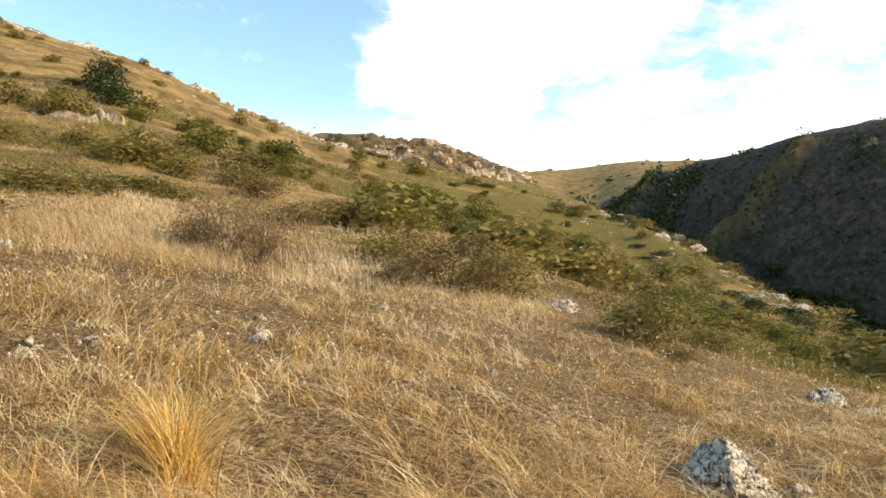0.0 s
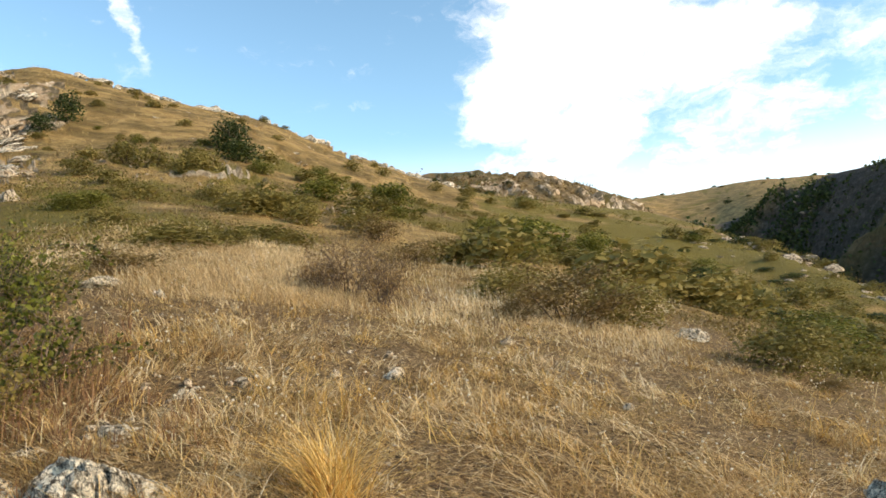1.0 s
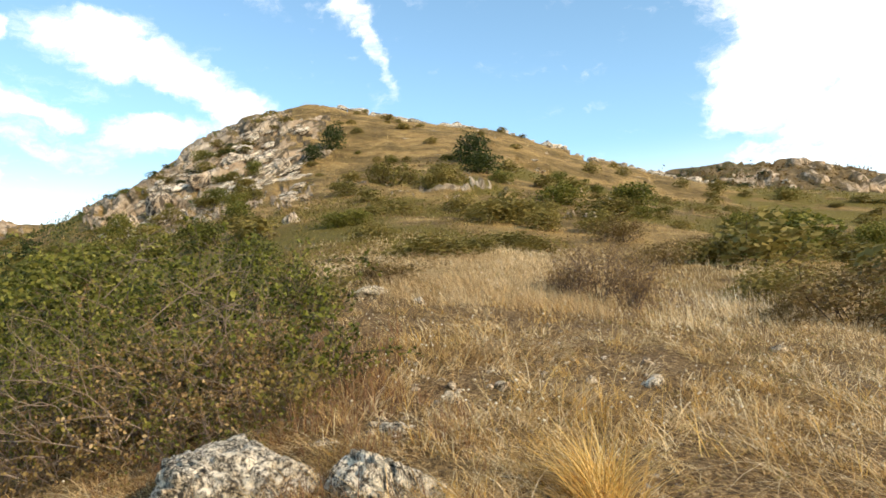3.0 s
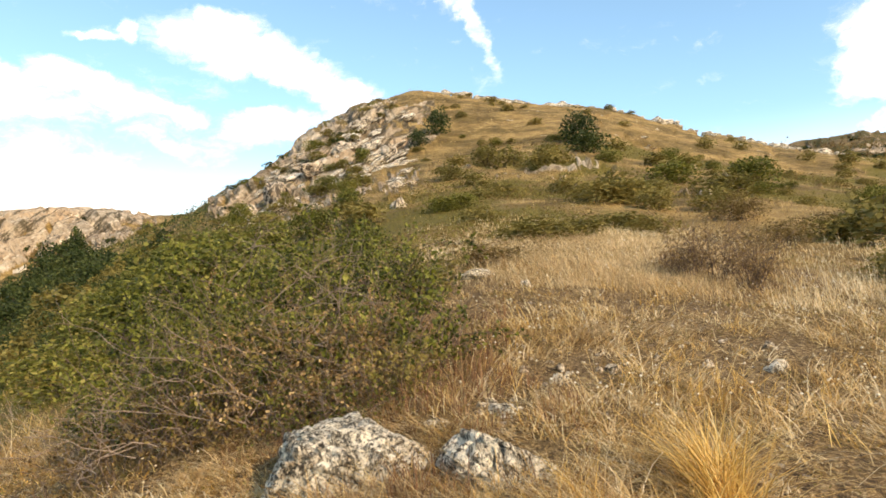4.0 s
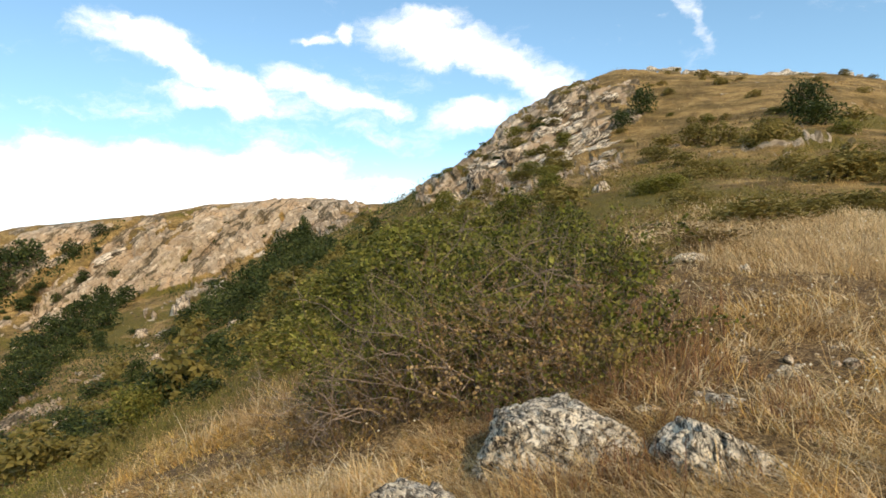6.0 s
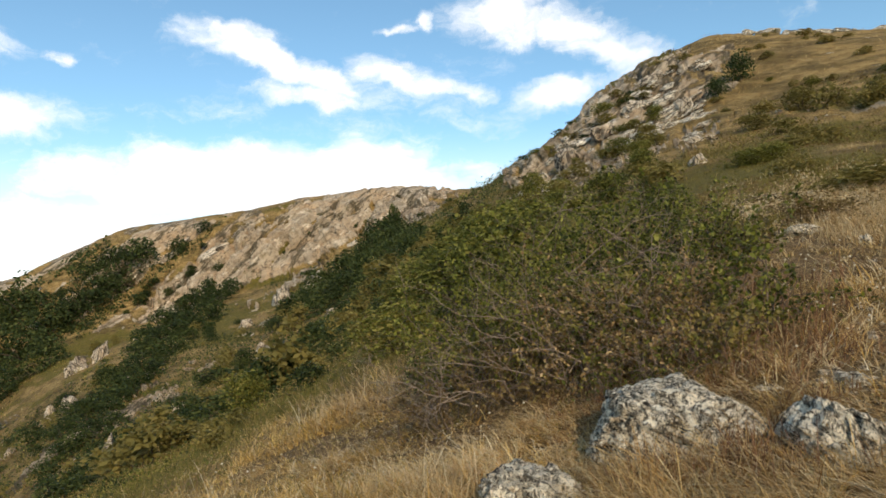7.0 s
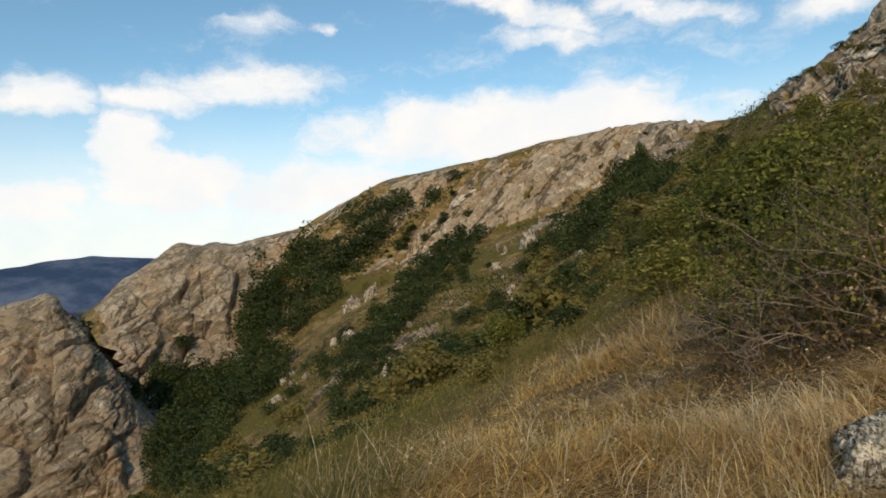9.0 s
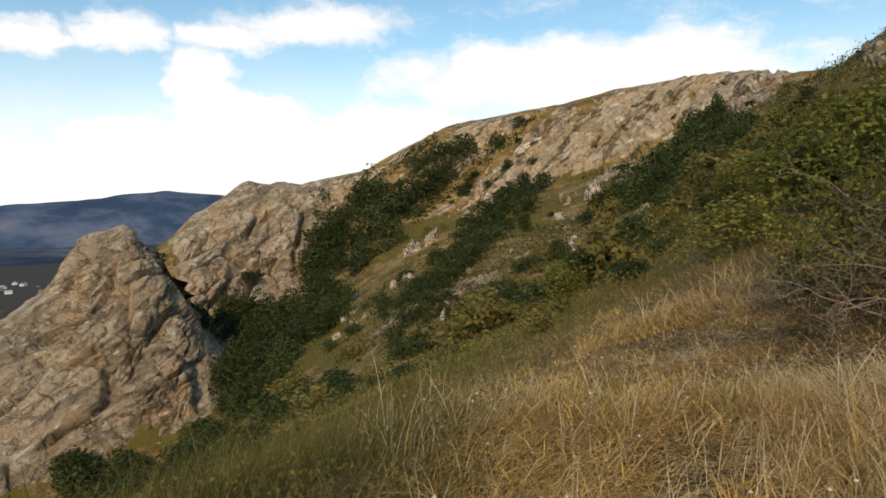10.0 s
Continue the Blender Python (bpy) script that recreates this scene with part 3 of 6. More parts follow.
def part(name, me, parent, label=""):
    ob = new(name, me)
    ob.parent = parent
    return tagged(ob, label)


def unit(v):
    return v / (np.linalg.norm(v, axis=-1, keepdims=True) + 1e-9)


def blade_arrays(base, length, width, heading, lean, bend, rng, segs=3, up=None):
    """Tapered, bent blades from their feet: corners and triangles."""
    n = len(base)
    d = np.stack([np.cos(heading), np.sin(heading), 0 * heading], 1)
    twist = heading + rng.uniform(0.6, 2.5, n)
    side = np.stack([np.cos(twist), np.sin(twist), 0 * twist], 1)
    s = np.linspace(0, 1, segs + 1)
    rows = []
    for k, t in enumerate(s):
        out = length * (np.sin(lean) * t + 0.5 * bend * t * t)
        rise = length * (np.cos(lean) * t - 0.38 * np.abs(bend) * t * t)
        p = base + d * out[:, None]
        p[:, 2] += rise
        w = (width * (1 - t) ** 0.6)[:, None] * 0.5
        if k < segs:
            rows += [p - side * w, p + side * w]
        else:
            rows.append(p)
    v = np.stack(rows, 1)
    nv = 2 * segs + 1
    tri = []
    for k in range(segs - 1):
        a = 2 * k
        tri += [(a, a + 1, a + 3), (a, a + 3, a + 2)]
    tri.append((2 * segs - 2, 2 * segs - 1, 2 * segs))
    t = (np.arange(n)[:, None, None] * nv + np.array(tri)[None]).reshape(-1, 3)
    return v.reshape(-1, 3), t


def leaf_arrays(pos, size, rng, long=1.6, normal=None):
    """Small folded leaves: four corners and two triangles each."""
    n = len(pos)
    a = unit(rng.normal(size=(n, 3)) + (0 if normal is None else normal))
    b = unit(np.cross(a, rng.normal(size=(n, 3))))
    c = np.cross(a, b)
    L, W = (size * long)[:, None] * 0.5, size[:, None] * 0.5
    v = np.stack([pos - b * L, pos + c * W + a * W * 0.3, pos + b * L, pos - c * W + a * W * 0.3], 1)
    t = (np.arange(n)[:, None, None] * 4 + np.array([(0, 1, 2), (0, 2, 3)])[None]).reshape(-1, 3)
    return v.reshape(-1, 3), t


def join(arrays):
    vs, ts, k = [], [], 0
    for v, t in arrays:
        vs.append(v)
        ts.append(t + k)
        k += len(v)
    return np.concatenate(vs), np.concatenate(ts)


def tube_arrays(path, radii, sides=5):
    """A tapered tube along a path of points."""
    path = np.asarray(path, float)
    tang = unit(np.gradient(path, axis=0))
    ref = np.array([0.31, 0.22, 0.93])
    a = unit(np.cross(tang, ref))
    b = np.cross(tang, a)
    ang = np.arange(sides) * 2 * np.pi / sides
    v = path[:, None] + (a[:, None] * np.cos(ang)[None, :, None] + b[:, None] * np.sin(ang)[None, :, None]) * np.asarray(radii)[:, None, None]
    m = len(path)
    i, j = np.meshgrid(np.arange(m - 1), np.arange(sides), indexing="ij")
    p, q = i * sides + j, i * sides + (j + 1) % sides
    t = np.concatenate([np.stack([p, q, q + sides], -1).reshape(-1, 3), np.stack([p, q + sides, p + sides], -1).reshape(-1, 3)])
    return v.reshape(-1, 3), t


# ------------------------------------------------------------------ plant and stone materials
def leaf_material(name, stops, through=0.35, rough=0.6, spread=0.75, dull=0.0):
    """Leaves or blades, each with a tone of its own, that let some light through."""
    mat = bpy.data.materials.new(name)
    mat.use_nodes = True
    n = Nodes(mat.node_tree)
    tone = n.add("ShaderNodeNewGeometry", "Random Per Island")
    pos = n.add("ShaderNodeNewGeometry", "Position")
    patch = n.noise(pos, 0.8, 3, 0.6)
    f = n.math("ADD", n.math("MULTIPLY_ADD", tone, spread, 0.375 - spread / 2), n.math("MULTIPLY", n.math("SUBTRACT", patch, 0.35), 0.8), clamp=True)
    f = n.math("ADD", f, n.math("MULTIPLY", n.math("SUBTRACT", n.add("ShaderNodeObjectInfo", "Random"), 0.5), 0.3), clamp=True)
    col = n.ramp(f, stops)
    if dull:
        col = n.mix(n.smooth(n.noise(pos, 2.6, 4, 0.65), 0.45, 0.62, 0.0, dull), col, n.mix(1.0, col, (0.50, 0.52, 0.55), "MULTIPLY"))
    b = n.tree.nodes.new("ShaderNodeBsdfPrincipled")
    n.put(col, b.inputs["Base Color"])
    b.inputs["Roughness"].default_value = rough
    b.inputs["Specular IOR Level"].default_value = 0.25
    t = n.add("ShaderNodeBsdfTranslucent", 0, None, Color=col)
    mixed = n.add("ShaderNodeMixShader", 0, None, i0=through, i1=b.outputs[0], i2=t)
    n.tree.links.new(mixed, n.tree.nodes.new("ShaderNodeOutputMaterial").inputs[0])
    return mat


STRAW = leaf_material("dry_grass", [(0, (0.139, 0.0782, 0.0298)), (0.2, (0.351, 0.2, 0.0653)), (0.45, (0.636, 0.395, 0.14)), (0.7, (0.848, 0.591, 0.247)), (1, (0.97, 0.823, 0.495))], 0.42, 0.6, 0.8, 0.5)
PALE = leaf_material("bleached_grass", [(0, (0.36, 0.235, 0.11)), (0.4, (0.68, 0.48, 0.235)), (0.75, (0.86, 0.68, 0.40)), (1, (0.97, 0.85, 0.60))], 0.4)
GOLD = leaf_material("golden_grass", [(0, (0.20, 0.105, 0.025)), (0.35, (0.50, 0.285, 0.065)), (0.7, (0.78, 0.485, 0.13)), (1, (0.94, 0.68, 0.27))], 0.3, 0.6, 0.95)
YELLOW = leaf_material("yellow_green_straw", [(0, (0.14, 0.095, 0.018)), (0.4, (0.34, 0.235, 0.045)), (0.8, (0.58, 0.41, 0.10)), (1, (0.82, 0.62, 0.24))], 0.3, 0.6, 0.9)
THATCH = leaf_material("grey_thatch", [(0, (0.121, 0.0662, 0.0276)), (0.35, (0.344, 0.208, 0.0821)), (0.7, (0.596, 0.393, 0.173)), (1, (0.828, 0.625, 0.337))], 0.3, 0.6, 0.85, 0.5)
MEADOW = leaf_material("green_grass", [(0.0, (0.06, 0.060, 0.014)), (0.4, (0.145, 0.125, 0.028)), (0.75, (0.27, 0.21, 0.055)), (1.0, (0.46, 0.35, 0.13))], 0.38)
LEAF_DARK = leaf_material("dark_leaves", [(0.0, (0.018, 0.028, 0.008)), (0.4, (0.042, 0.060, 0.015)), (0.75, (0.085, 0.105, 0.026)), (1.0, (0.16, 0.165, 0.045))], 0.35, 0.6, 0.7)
LEAF_GREEN = leaf_material("green_leaves", [(0, (0.056, 0.058, 0.0123)), (0.4, (0.134, 0.14, 0.0247)), (0.8, (0.28, 0.255, 0.0494)), (1, (0.448, 0.36, 0.104))], 0.42)
LEAF_BRIGHT = leaf_material("fresh_leaves", [(0, (0.038, 0.0471, 0.00912)), (0.35, (0.106, 0.114, 0.0167)), (0.75, (0.236, 0.236, 0.0342)), (1, (0.395, 0.365, 0.0836))], 0.42, 0.5, 0.95)
LEAF_OLIVE = leaf_material("olive_leaves", [(0, (0.0901, 0.0757, 0.0198)), (0.4, (0.201, 0.165, 0.0414)), (0.8, (0.339, 0.257, 0.072)), (1, (0.488, 0.359, 0.126))], 0.35, 0.6, 0.4)
LEAF_BROWN = leaf_material("browned_leaves", [(0, (0.085, 0.042, 0.017)), (0.4, (0.175, 0.112, 0.040)), (0.7, (0.24, 0.165, 0.052)), (1, (0.38, 0.27, 0.095))], 0.3, 0.6, 0.45)
HERB = leaf_material("withered_herbs", [(0, (0.101, 0.0587, 0.0225)), (0.4, (0.243, 0.147, 0.0536)), (0.75, (0.424, 0.275, 0.108)), (1, (0.626, 0.454, 0.225))], 0.3)
RUSTY = leaf_material("rusty_weeds", [(0.0, (0.10, 0.045, 0.025)), (0.5, (0.25, 0.125, 0.06)), (1.0, (0.42, 0.27, 0.13))], 0.3)
FLOWER = leaf_material("seed_heads", [(0.0, (0.40, 0.28, 0.14)), (0.5, (0.66, 0.54, 0.34)), (1.0, (0.85, 0.78, 0.62))], 0.2)


def bark_material(name, dark, light):
    mat, n, b = material(name, 0.9)
    pos = n.add("ShaderNodeTexCoord", "Object")
    grain = n.noise(n.vec("MULTIPLY", pos, (1, 1, 0.25)), 60, 4, 0.7)
    n.put(n.ramp(grain, [(0.3, dark), (0.7, light)]), b.inputs["Base Color"])
    bump(n, b, grain, 0.5, 0.004)
    return mat


BARK = bark_material("brown_bark", (0.05, 0.035, 0.025), (0.14, 0.10, 0.07))
DEADWOOD = bark_material("bleached_wood", (0.15, 0.105, 0.075), (0.40, 0.30, 0.215))
TWIGWOOD = bark_material("grey_brown_twigs", (0.09, 0.062, 0.045), (0.24, 0.175, 0.13))


def stone_material(name, k=1.0, tint=(1.0, 1.0, 1.0)):
    mat, n, b = material(name, 0.92, 0.25)
    pos = n.add("ShaderNodeTexCoord", "Object")
    seed = n.add("ShaderNodeObjectInfo", "Random")
    pos = n.vec("MULTIPLY", pos, (k, k, k))
    pos = n.vec("ADD", pos, n.add("ShaderNodeCombineXYZ", 0, None, X=n.math("MULTIPLY", seed, 37.0), Y=n.math("MULTIPLY", seed, 11.0), Z=0.0))
    big = n.noise(pos, 3.0, 5, 0.65)
    spots = n.noise(n.vec("MULTIPLY", pos, (1.0, 1.0, 0.6)), 38.0, 8, 0.8, 0.8)
    fine = n.noise(pos, 80.0, 4, 0.7)
    col = n.ramp(big, [(0.25, (0.66, 0.58, 0.47)), (0.45, (0.86, 0.79, 0.67)), (0.75, (0.93, 0.88, 0.79))])
    col = n.mix(n.smooth(n.noise(pos, 5.0, 4, 0.6), 0.55, 0.72, 0.0, 0.75), col, (0.50, 0.36, 0.21))
    crust = n.math("MULTIPLY", n.smooth(n.noise(n.vec("MULTIPLY", pos, (1.6, 0.8, 0.7)), 17.0, 7, 0.75, 0.6), 0.47, 0.53), n.smooth(spots, 0.42, 0.52))
    col = n.mix(n.math("MULTIPLY", crust, 0.88), col, (0.05, 0.043, 0.037))
    col = n.mix(n.smooth(fine, 0.55, 0.61, 0.0, 0.7), col, (0.08, 0.066, 0.052))
    grain = n.add("ShaderNodeMapping", 0, None, Vector=pos, Rotation=(radians(35), radians(20), radians(-40)), Scale=(1.0, 5.0, 3.0))
    crack = n.add("ShaderNodeTexVoronoi", "Distance", {"feature": "DISTANCE_TO_EDGE"}, Vector=n.vec("ADD", grain, n.vec("MULTIPLY", n.noise(pos, 5.0, 4, out="Color"), (0.8, 0.8, 0.8))), Scale=1.9)
    col = n.mix(n.smooth(n.math("ADD", crack, n.smooth(n.noise(pos, 4.0, 2), 0.35, 0.6, 0.0, 0.06)), 0.06, 0.0, 0.0, 0.92), col, (0.03, 0.025, 0.02))
    streak = n.noise(n.vec("ADD", grain, n.vec("MULTIPLY", n.noise(pos, 6.0, 3, out="Color"), (0.5, 0.5, 0.5))), 6.0, 7, 0.72)
    col = n.mix(n.smooth(streak, 0.565, 0.595, 0.0, 0.88), col, (0.045, 0.037, 0.03))
    n.put(n.mix(1.0, col, tint, "MULTIPLY"), b.inputs["Base Color"])
    h = n.math("ADD", n.math("MULTIPLY", spots, -0.5), n.math("MULTIPLY", fine, 0.25))
    h = n.math("ADD", h, n.math("ADD", n.smooth(crack, 0.0, 0.03, 0.0, 0.3), n.smooth(streak, 0.62, 0.50, 0.0, 0.5)))
    bump(n, b, h, 0.9, 0.03 / k)
    return mat


LIMESTONE = stone_material("lichened_limestone", 1.0, (1.0, 0.94, 0.82))
CRAGSTONE = stone_material("crag_limestone", 1.0, (0.86, 0.75, 0.61))
RIBSTONE = stone_material("white_limestone", 0.30, (0.98, 0.93, 0.84))
CRAGSTONE_FAR = stone_material("buff_limestone", 0.30, (0.74, 0.66, 0.56))
CLIFFSTONE = stone_material("tan_cliff_limestone", 0.14, (0.80, 0.71, 0.60))


# ------------------------------------------------------------------ stones
def boulder_mesh(seed, sx, sy, sz, level=4, cuts=16, mat=None, faces=(), fissure=1.0):
    """A broken block: a ball cut by planes (faces: normal and distance), split by fissures, with a rough skin."""
    rng = np.random.default_rng(seed)
    bm = bmesh.new()
    bmesh.ops.create_icosphere(bm, subdivisions=level, radius=1.0)
    v = np.array([p.co[:] for p in bm.verts])
    t = np.array([[p.index for p in f.verts] for f in bm.faces])
    bm.free()
    planes = [(unit(np.array(d, float)), c) for d, c in faces]
    planes += [(unit(rng.normal(size=3) * (1, 1, 0.8)), rng.uniform(0.5, 0.85)) for _ in range(cuts)]
    for d, c in planes:
        over = np.maximum(v @ d - c, 0)
        v = v - over[:, None] * d * 0.95
    o = rng.uniform(0, 50, 3)
    v = v * (1 + 0.11 * fbm(v * 1.4 + o, 3, 7)[:, None])
    bend = v + 0.16 * np.stack([vnoise(v * 3 + o + k, 5) for k in (0, 9, 18)], 1)
    f1, f2, ident = cells(bend * np.array([4.4, 1.9, 1.3]) + o, 21)
    v = v * (1 + fissure * (0.18 * (ident - 0.5) - 0.20 * step(f2 - f1, 0.15, 0.0)) + 0.05 * fbm(v * 5 + o, 5, 23, 0.7))[:, None]
    f1, f2, ident = cells((v + 0.08 * np.stack([vnoise(v * 7 + o + k, 6) for k in (0, 9, 18)], 1)) * np.array([9.0, 5.0, 4.0]) + o, 27)
    v = v * (1 + fissure * (0.06 * (ident - 0.5) - 0.06 * step(f2 - f1, 0.18, 0.0)))[:, None]
    v = v * (1 + 0.022 * fbm(v * 16 + o, 3, 29, 0.7))[:, None]
    return raw_mesh("boulder", v * np.array([sx, sy, sz]), t, mat or LIMESTONE, False)


def put_stone(name, me, x, y, sink, turn, label, group="", tilt=0.0):
    ob = new(name, me)
    ob.matrix_world = pose(x, y, ground1(x, y) - sink, tilt, tilt * 0.6, turn)
    return tagged(ob, label, "rock", group)


put_stone("boulder", boulder_mesh(3, 0.56, 0.46, 0.44, 6, 7, None, [((0.36, 0.44, 0.82), 0.54), ((-0.1, -0.1, 1.0), 0.60), ((0.75, 0.62, 0.25), 0.86), ((0.6, -0.75, 0.25), 0.74), ((-0.62, -0.7, 0.35), 0.86)], 0.6), *at(48.2, 3.74), 0.02, 0, "white limestone boulder blotched with black lichen in dry grass", "boulders by the bush")
put_stone("boulder", boulder_mesh(8, 0.46, 0.36, 0.33, 6, 9, None, [((0.30, 0.45, 0.84), 0.40), ((0.7, -0.6, 0.4), 0.62)], 0.6), *at(36.3, 3.35), 0.07, 0, "low white limestone boulder with dark lichen half buried", "boulders by the bush")
put_stone("boulder", boulder_mesh(12, 0.37, 0.28, 0.22, 5), *at(59.6, 3.34), 0.03, 30, "small rough limestone boulder among tall straw", "boulders by the bush")
put_stone("boulder", boulder_mesh(17, 0.40, 0.32, 0.29, 5, 8, None, [((-0.7, -0.2, 0.65), 0.5), ((0.55, -0.5, 0.65), 0.55)]), *at(-22.0, 4.45), 0.0, 0, "pale limestone boulder with grey lichen in golden grass", "boulders by the bush")
put_stone("boulder", boulder_mesh(13, 0.24, 0.18, 0.25, 5, 9), *at(63.0, 3.22), 0.04, 70, "small rough limestone boulder among tall straw", "boulders by the bush")
put_stone("flat_rock", boulder_mesh(21, 0.42, 0.22, 0.09, 4), *at(36.3, 4.25), 0.065, 120, "flat pale limestone slab level with the soil")
put_stone("flat_rock", boulder_mesh(23, 0.34, 0.24, 0.11, 4), *at(36.3, 9.55), 0.0, 60, "flat pale limestone slab showing through short grass")
put_stone("pointed_rock", boulder_mesh(24, 0.10, 0.08, 0.16, 3), *at(32.6, 8.7), 0.0, 60, "small pointed buff stone standing in the grass", tilt=14)
put_stone("flat_rock", boulder_mesh(26, 0.40, 0.26, 0.22, 4), *at(-10.0, 11.6), 0.02, 20, "pale limestone slab beside a dark bush")
put_stone("flat_rock", boulder_mesh(27, 0.34, 0.20, 0.20, 4), *at(-29.0, 8.9), 0.02, 15, "weathered limestone slab on the grassy brow")
put_stone("flat_rock", boulder_mesh(28, 0.24, 0.20, 0.14, 4), *at(-31.8, 9.0), 0.02, 50, "weathered limestone slab on the grassy brow")
put_stone("pebble", boulder_mesh(31, 0.11, 0.07, 0.055, 3), *at(31.6, 4.75), -0.02, 60, "smooth white stone on bare brown soil", "loose stones")
put_stone("pebble", boulder_mesh(32, 0.10, 0.08, 0.07, 3), *at(15.0, 5.75), -0.02, 10, "pinkish buff stone on bare brown soil", "loose stones")
put_stone("pebble", boulder_mesh(33, 0.13, 0.09, 0.07, 3), *at(42.1, 4.15), 0.04, 10, "buff stone half hidden by straw", "loose stones")
LOOSE = [(-2.3, 4.5, 0.11, 0.09), (-1.5, 5.7, 0.10, 0.085), (-0.7, 7.9, 0.15, 0.09), (-0.2, 3.4, 0.045, 0.045), (0.4, 5.8, 0.07, 0.055), (2.1, 4.1, 0.10, 0.06), (-1.9, 5.3, 0.08, 0.06), (-1.7, 6.3, 0.09, 0.06), (-2.6, 4.3, 0.07, 0.05)]
for k, (x, y, w, h) in enumerate(LOOSE):
    put_stone("pebble", boulder_mesh(140 + k, 0.8 * w, w * 0.6, 0.8 * h, 3, 10, CRAGSTONE), x, y, -0.02, 40 * k, "pale buff limestone lump lying on bare soil", "loose stones")
rng = np.random.default_rng(5)
pebbles = [boulder_mesh(40 + k, 0.05, 0.04, 0.028, 2, 6, CRAGSTONE) for k in range(5)]
for k in range(140):
    spot = ((18.5, 6.3, 5.5, 1.2), (31, 4.9, 4.5, 0.7), (38, 3.9, 6, 0.6), (26, 5.4, 12, 1.8), (-5, 6, 25, 2.5))[k % 5]
    x, y = at(rng.normal(spot[0], spot[2] * 0.6), abs(rng.normal(spot[1], spot[3] * 0.6)) + 0.6)
    ob = put_stone("pebble", pebbles[k % 5], x, y, -0.004, rng.uniform(0, 360), "small pale limestone chip on dry soil", "loose stones")
    ob.scale = [rng.uniform(0.3, 0.95)] * 3

# outcrops of the bedrock: x, y, width
GULLY_SLABS = [(-115.3, -1.8, 5.7, 0.83), (-117.9, 1.4, 2.9, 1.2), (-86.1, -2.2, 2.8, 1.0), (-91.3, -4.1, 2.3, 1.0), (-60.0, 13.1, 2.5, 0.72), (-89.3, 17.6, 2.7, 0.94), (-53.3, 5.4, 2.2, 0.52), (-43.0, 0.9, 1.1, 1.67), (-46.0, -1.0, 1.0, 1.54),
               (-162.4, -9.0, 5.4, 1.0), (-158.9, -14.5, 3.4, 0.85), (-57.0, 18.4, 1.8, 0.72), (-100.8, 25.3, 5.2, 1.0), (-89.6, 27.2, 4.6, 0.83), (-42.9, 15.9, 1.0, 0.77), (-75.5, -9.6, 2.1, 0.76), (-77.2, 5.3, 1.5, 0.83), (-78.5, -7.0, 1.7, 1.0)]
HILL_SLABS = [(-21.3, 23.7, 1.6, 0.7), (-44.9, 39.4, 3.0, 0.5), (-45.4, 35.9, 3.3, 0.71), (-51.1, 51.5, 3.6, 0.37), (-45.6, 43.6, 3.1, 0.43), (-40.1, 43.8, 2.9, 0.67), (-46.8, 34.0, 2.4, 0.6), (-45.8, 27.6, 1.6, 0.56), (-46.1, 28.7, 1.3, 0.67)]
HILL_OUTCROPS = [(-27.2, 30.5, 2.3), (-28.0, 31.2, 2.0), (-27.0, 31.6, 1.6), (-21.1, 23.7, 1.1), (-21.9, 23.3, 0.6), (-23.9, 27.9, 0.6), (-48.3, 38.9, 2.2), (-53.1, 45.1, 2.1), (-51.1, 48.1, 1.7), (-30.4, 31.4, 0.8), (-46.4, 53.6, 1.3), (-43.5, 58.9, 1.3)]
SLOPE_OUTCROPS = [(-28.9, 71.0, 1.5), (-26.5, 61.2, 1.3), (-27.5, 75.3, 1.8), (-23.8, 75.2, 1.7), (-20.7, 83.1, 2.2), (-18.6, 82.7, 1.4), (22.7, 61.5, 2.0), (22.0, 53.7, 1.8), (22.1, 49.9, 1.4), (20.5, 61.1, 1.4), (15.4, 81.3, 1.3), (18.9, 82.3, 1.0), (-12.2, 24.4, 0.4), (-13.4, 25.6, 0.4), (-19.1, 191.5, 3.7), (-6.4, 190.8, 4.8), (5.6, 97.9, 3.1), (3.1, 194.3, 4.9), (-12.6, 89.2, 1.7), (-14.0, 186.6, 2.9)]
crags = [boulder_mesh(60 + k, 0.5, 0.36, 0.42, 3, 34, CRAGSTONE) for k in range(6)]
slabs = [boulder_mesh(50 + k, 0.5, 0.42, 0.42, 4, 26, CRAGSTONE_FAR, (), 1.1) for k in range(6)]
rng = np.random.default_rng(15)
for group, places in (("slabs by the gully", GULLY_SLABS), ("slabs on the hill flank", HILL_SLABS)):
    for k, (x, y, width, tall) in enumerate(places):
        ob = put_stone("outcrop", slabs[k % 6], x, y, 0.16 * width, rng.uniform(-30, 30), "blocky pale limestone outcrop standing out of grass and scrub", group, rng.uniform(-10, 10))
        ob.scale = (1.3 * width, 1.15 * width, 2.3 * width * tall)
for group, places in (("outcrops on the hill", HILL_OUTCROPS), ("outcrops on the slope", SLOPE_OUTCROPS)):
    for k, (x, y, width) in enumerate(places):
        ob = put_stone("outcrop", crags[k % 6], x, y, 0.16 * width, rng.uniform(0, 360), "weathered pale limestone outcrop breaking through grass and scrub", group, rng.uniform(-12, 12))
        ob.scale = (width * rng.uniform(0.8, 1.2), width * rng.uniform(0.7, 1.1), width * rng.uniform(0.5, 0.9))



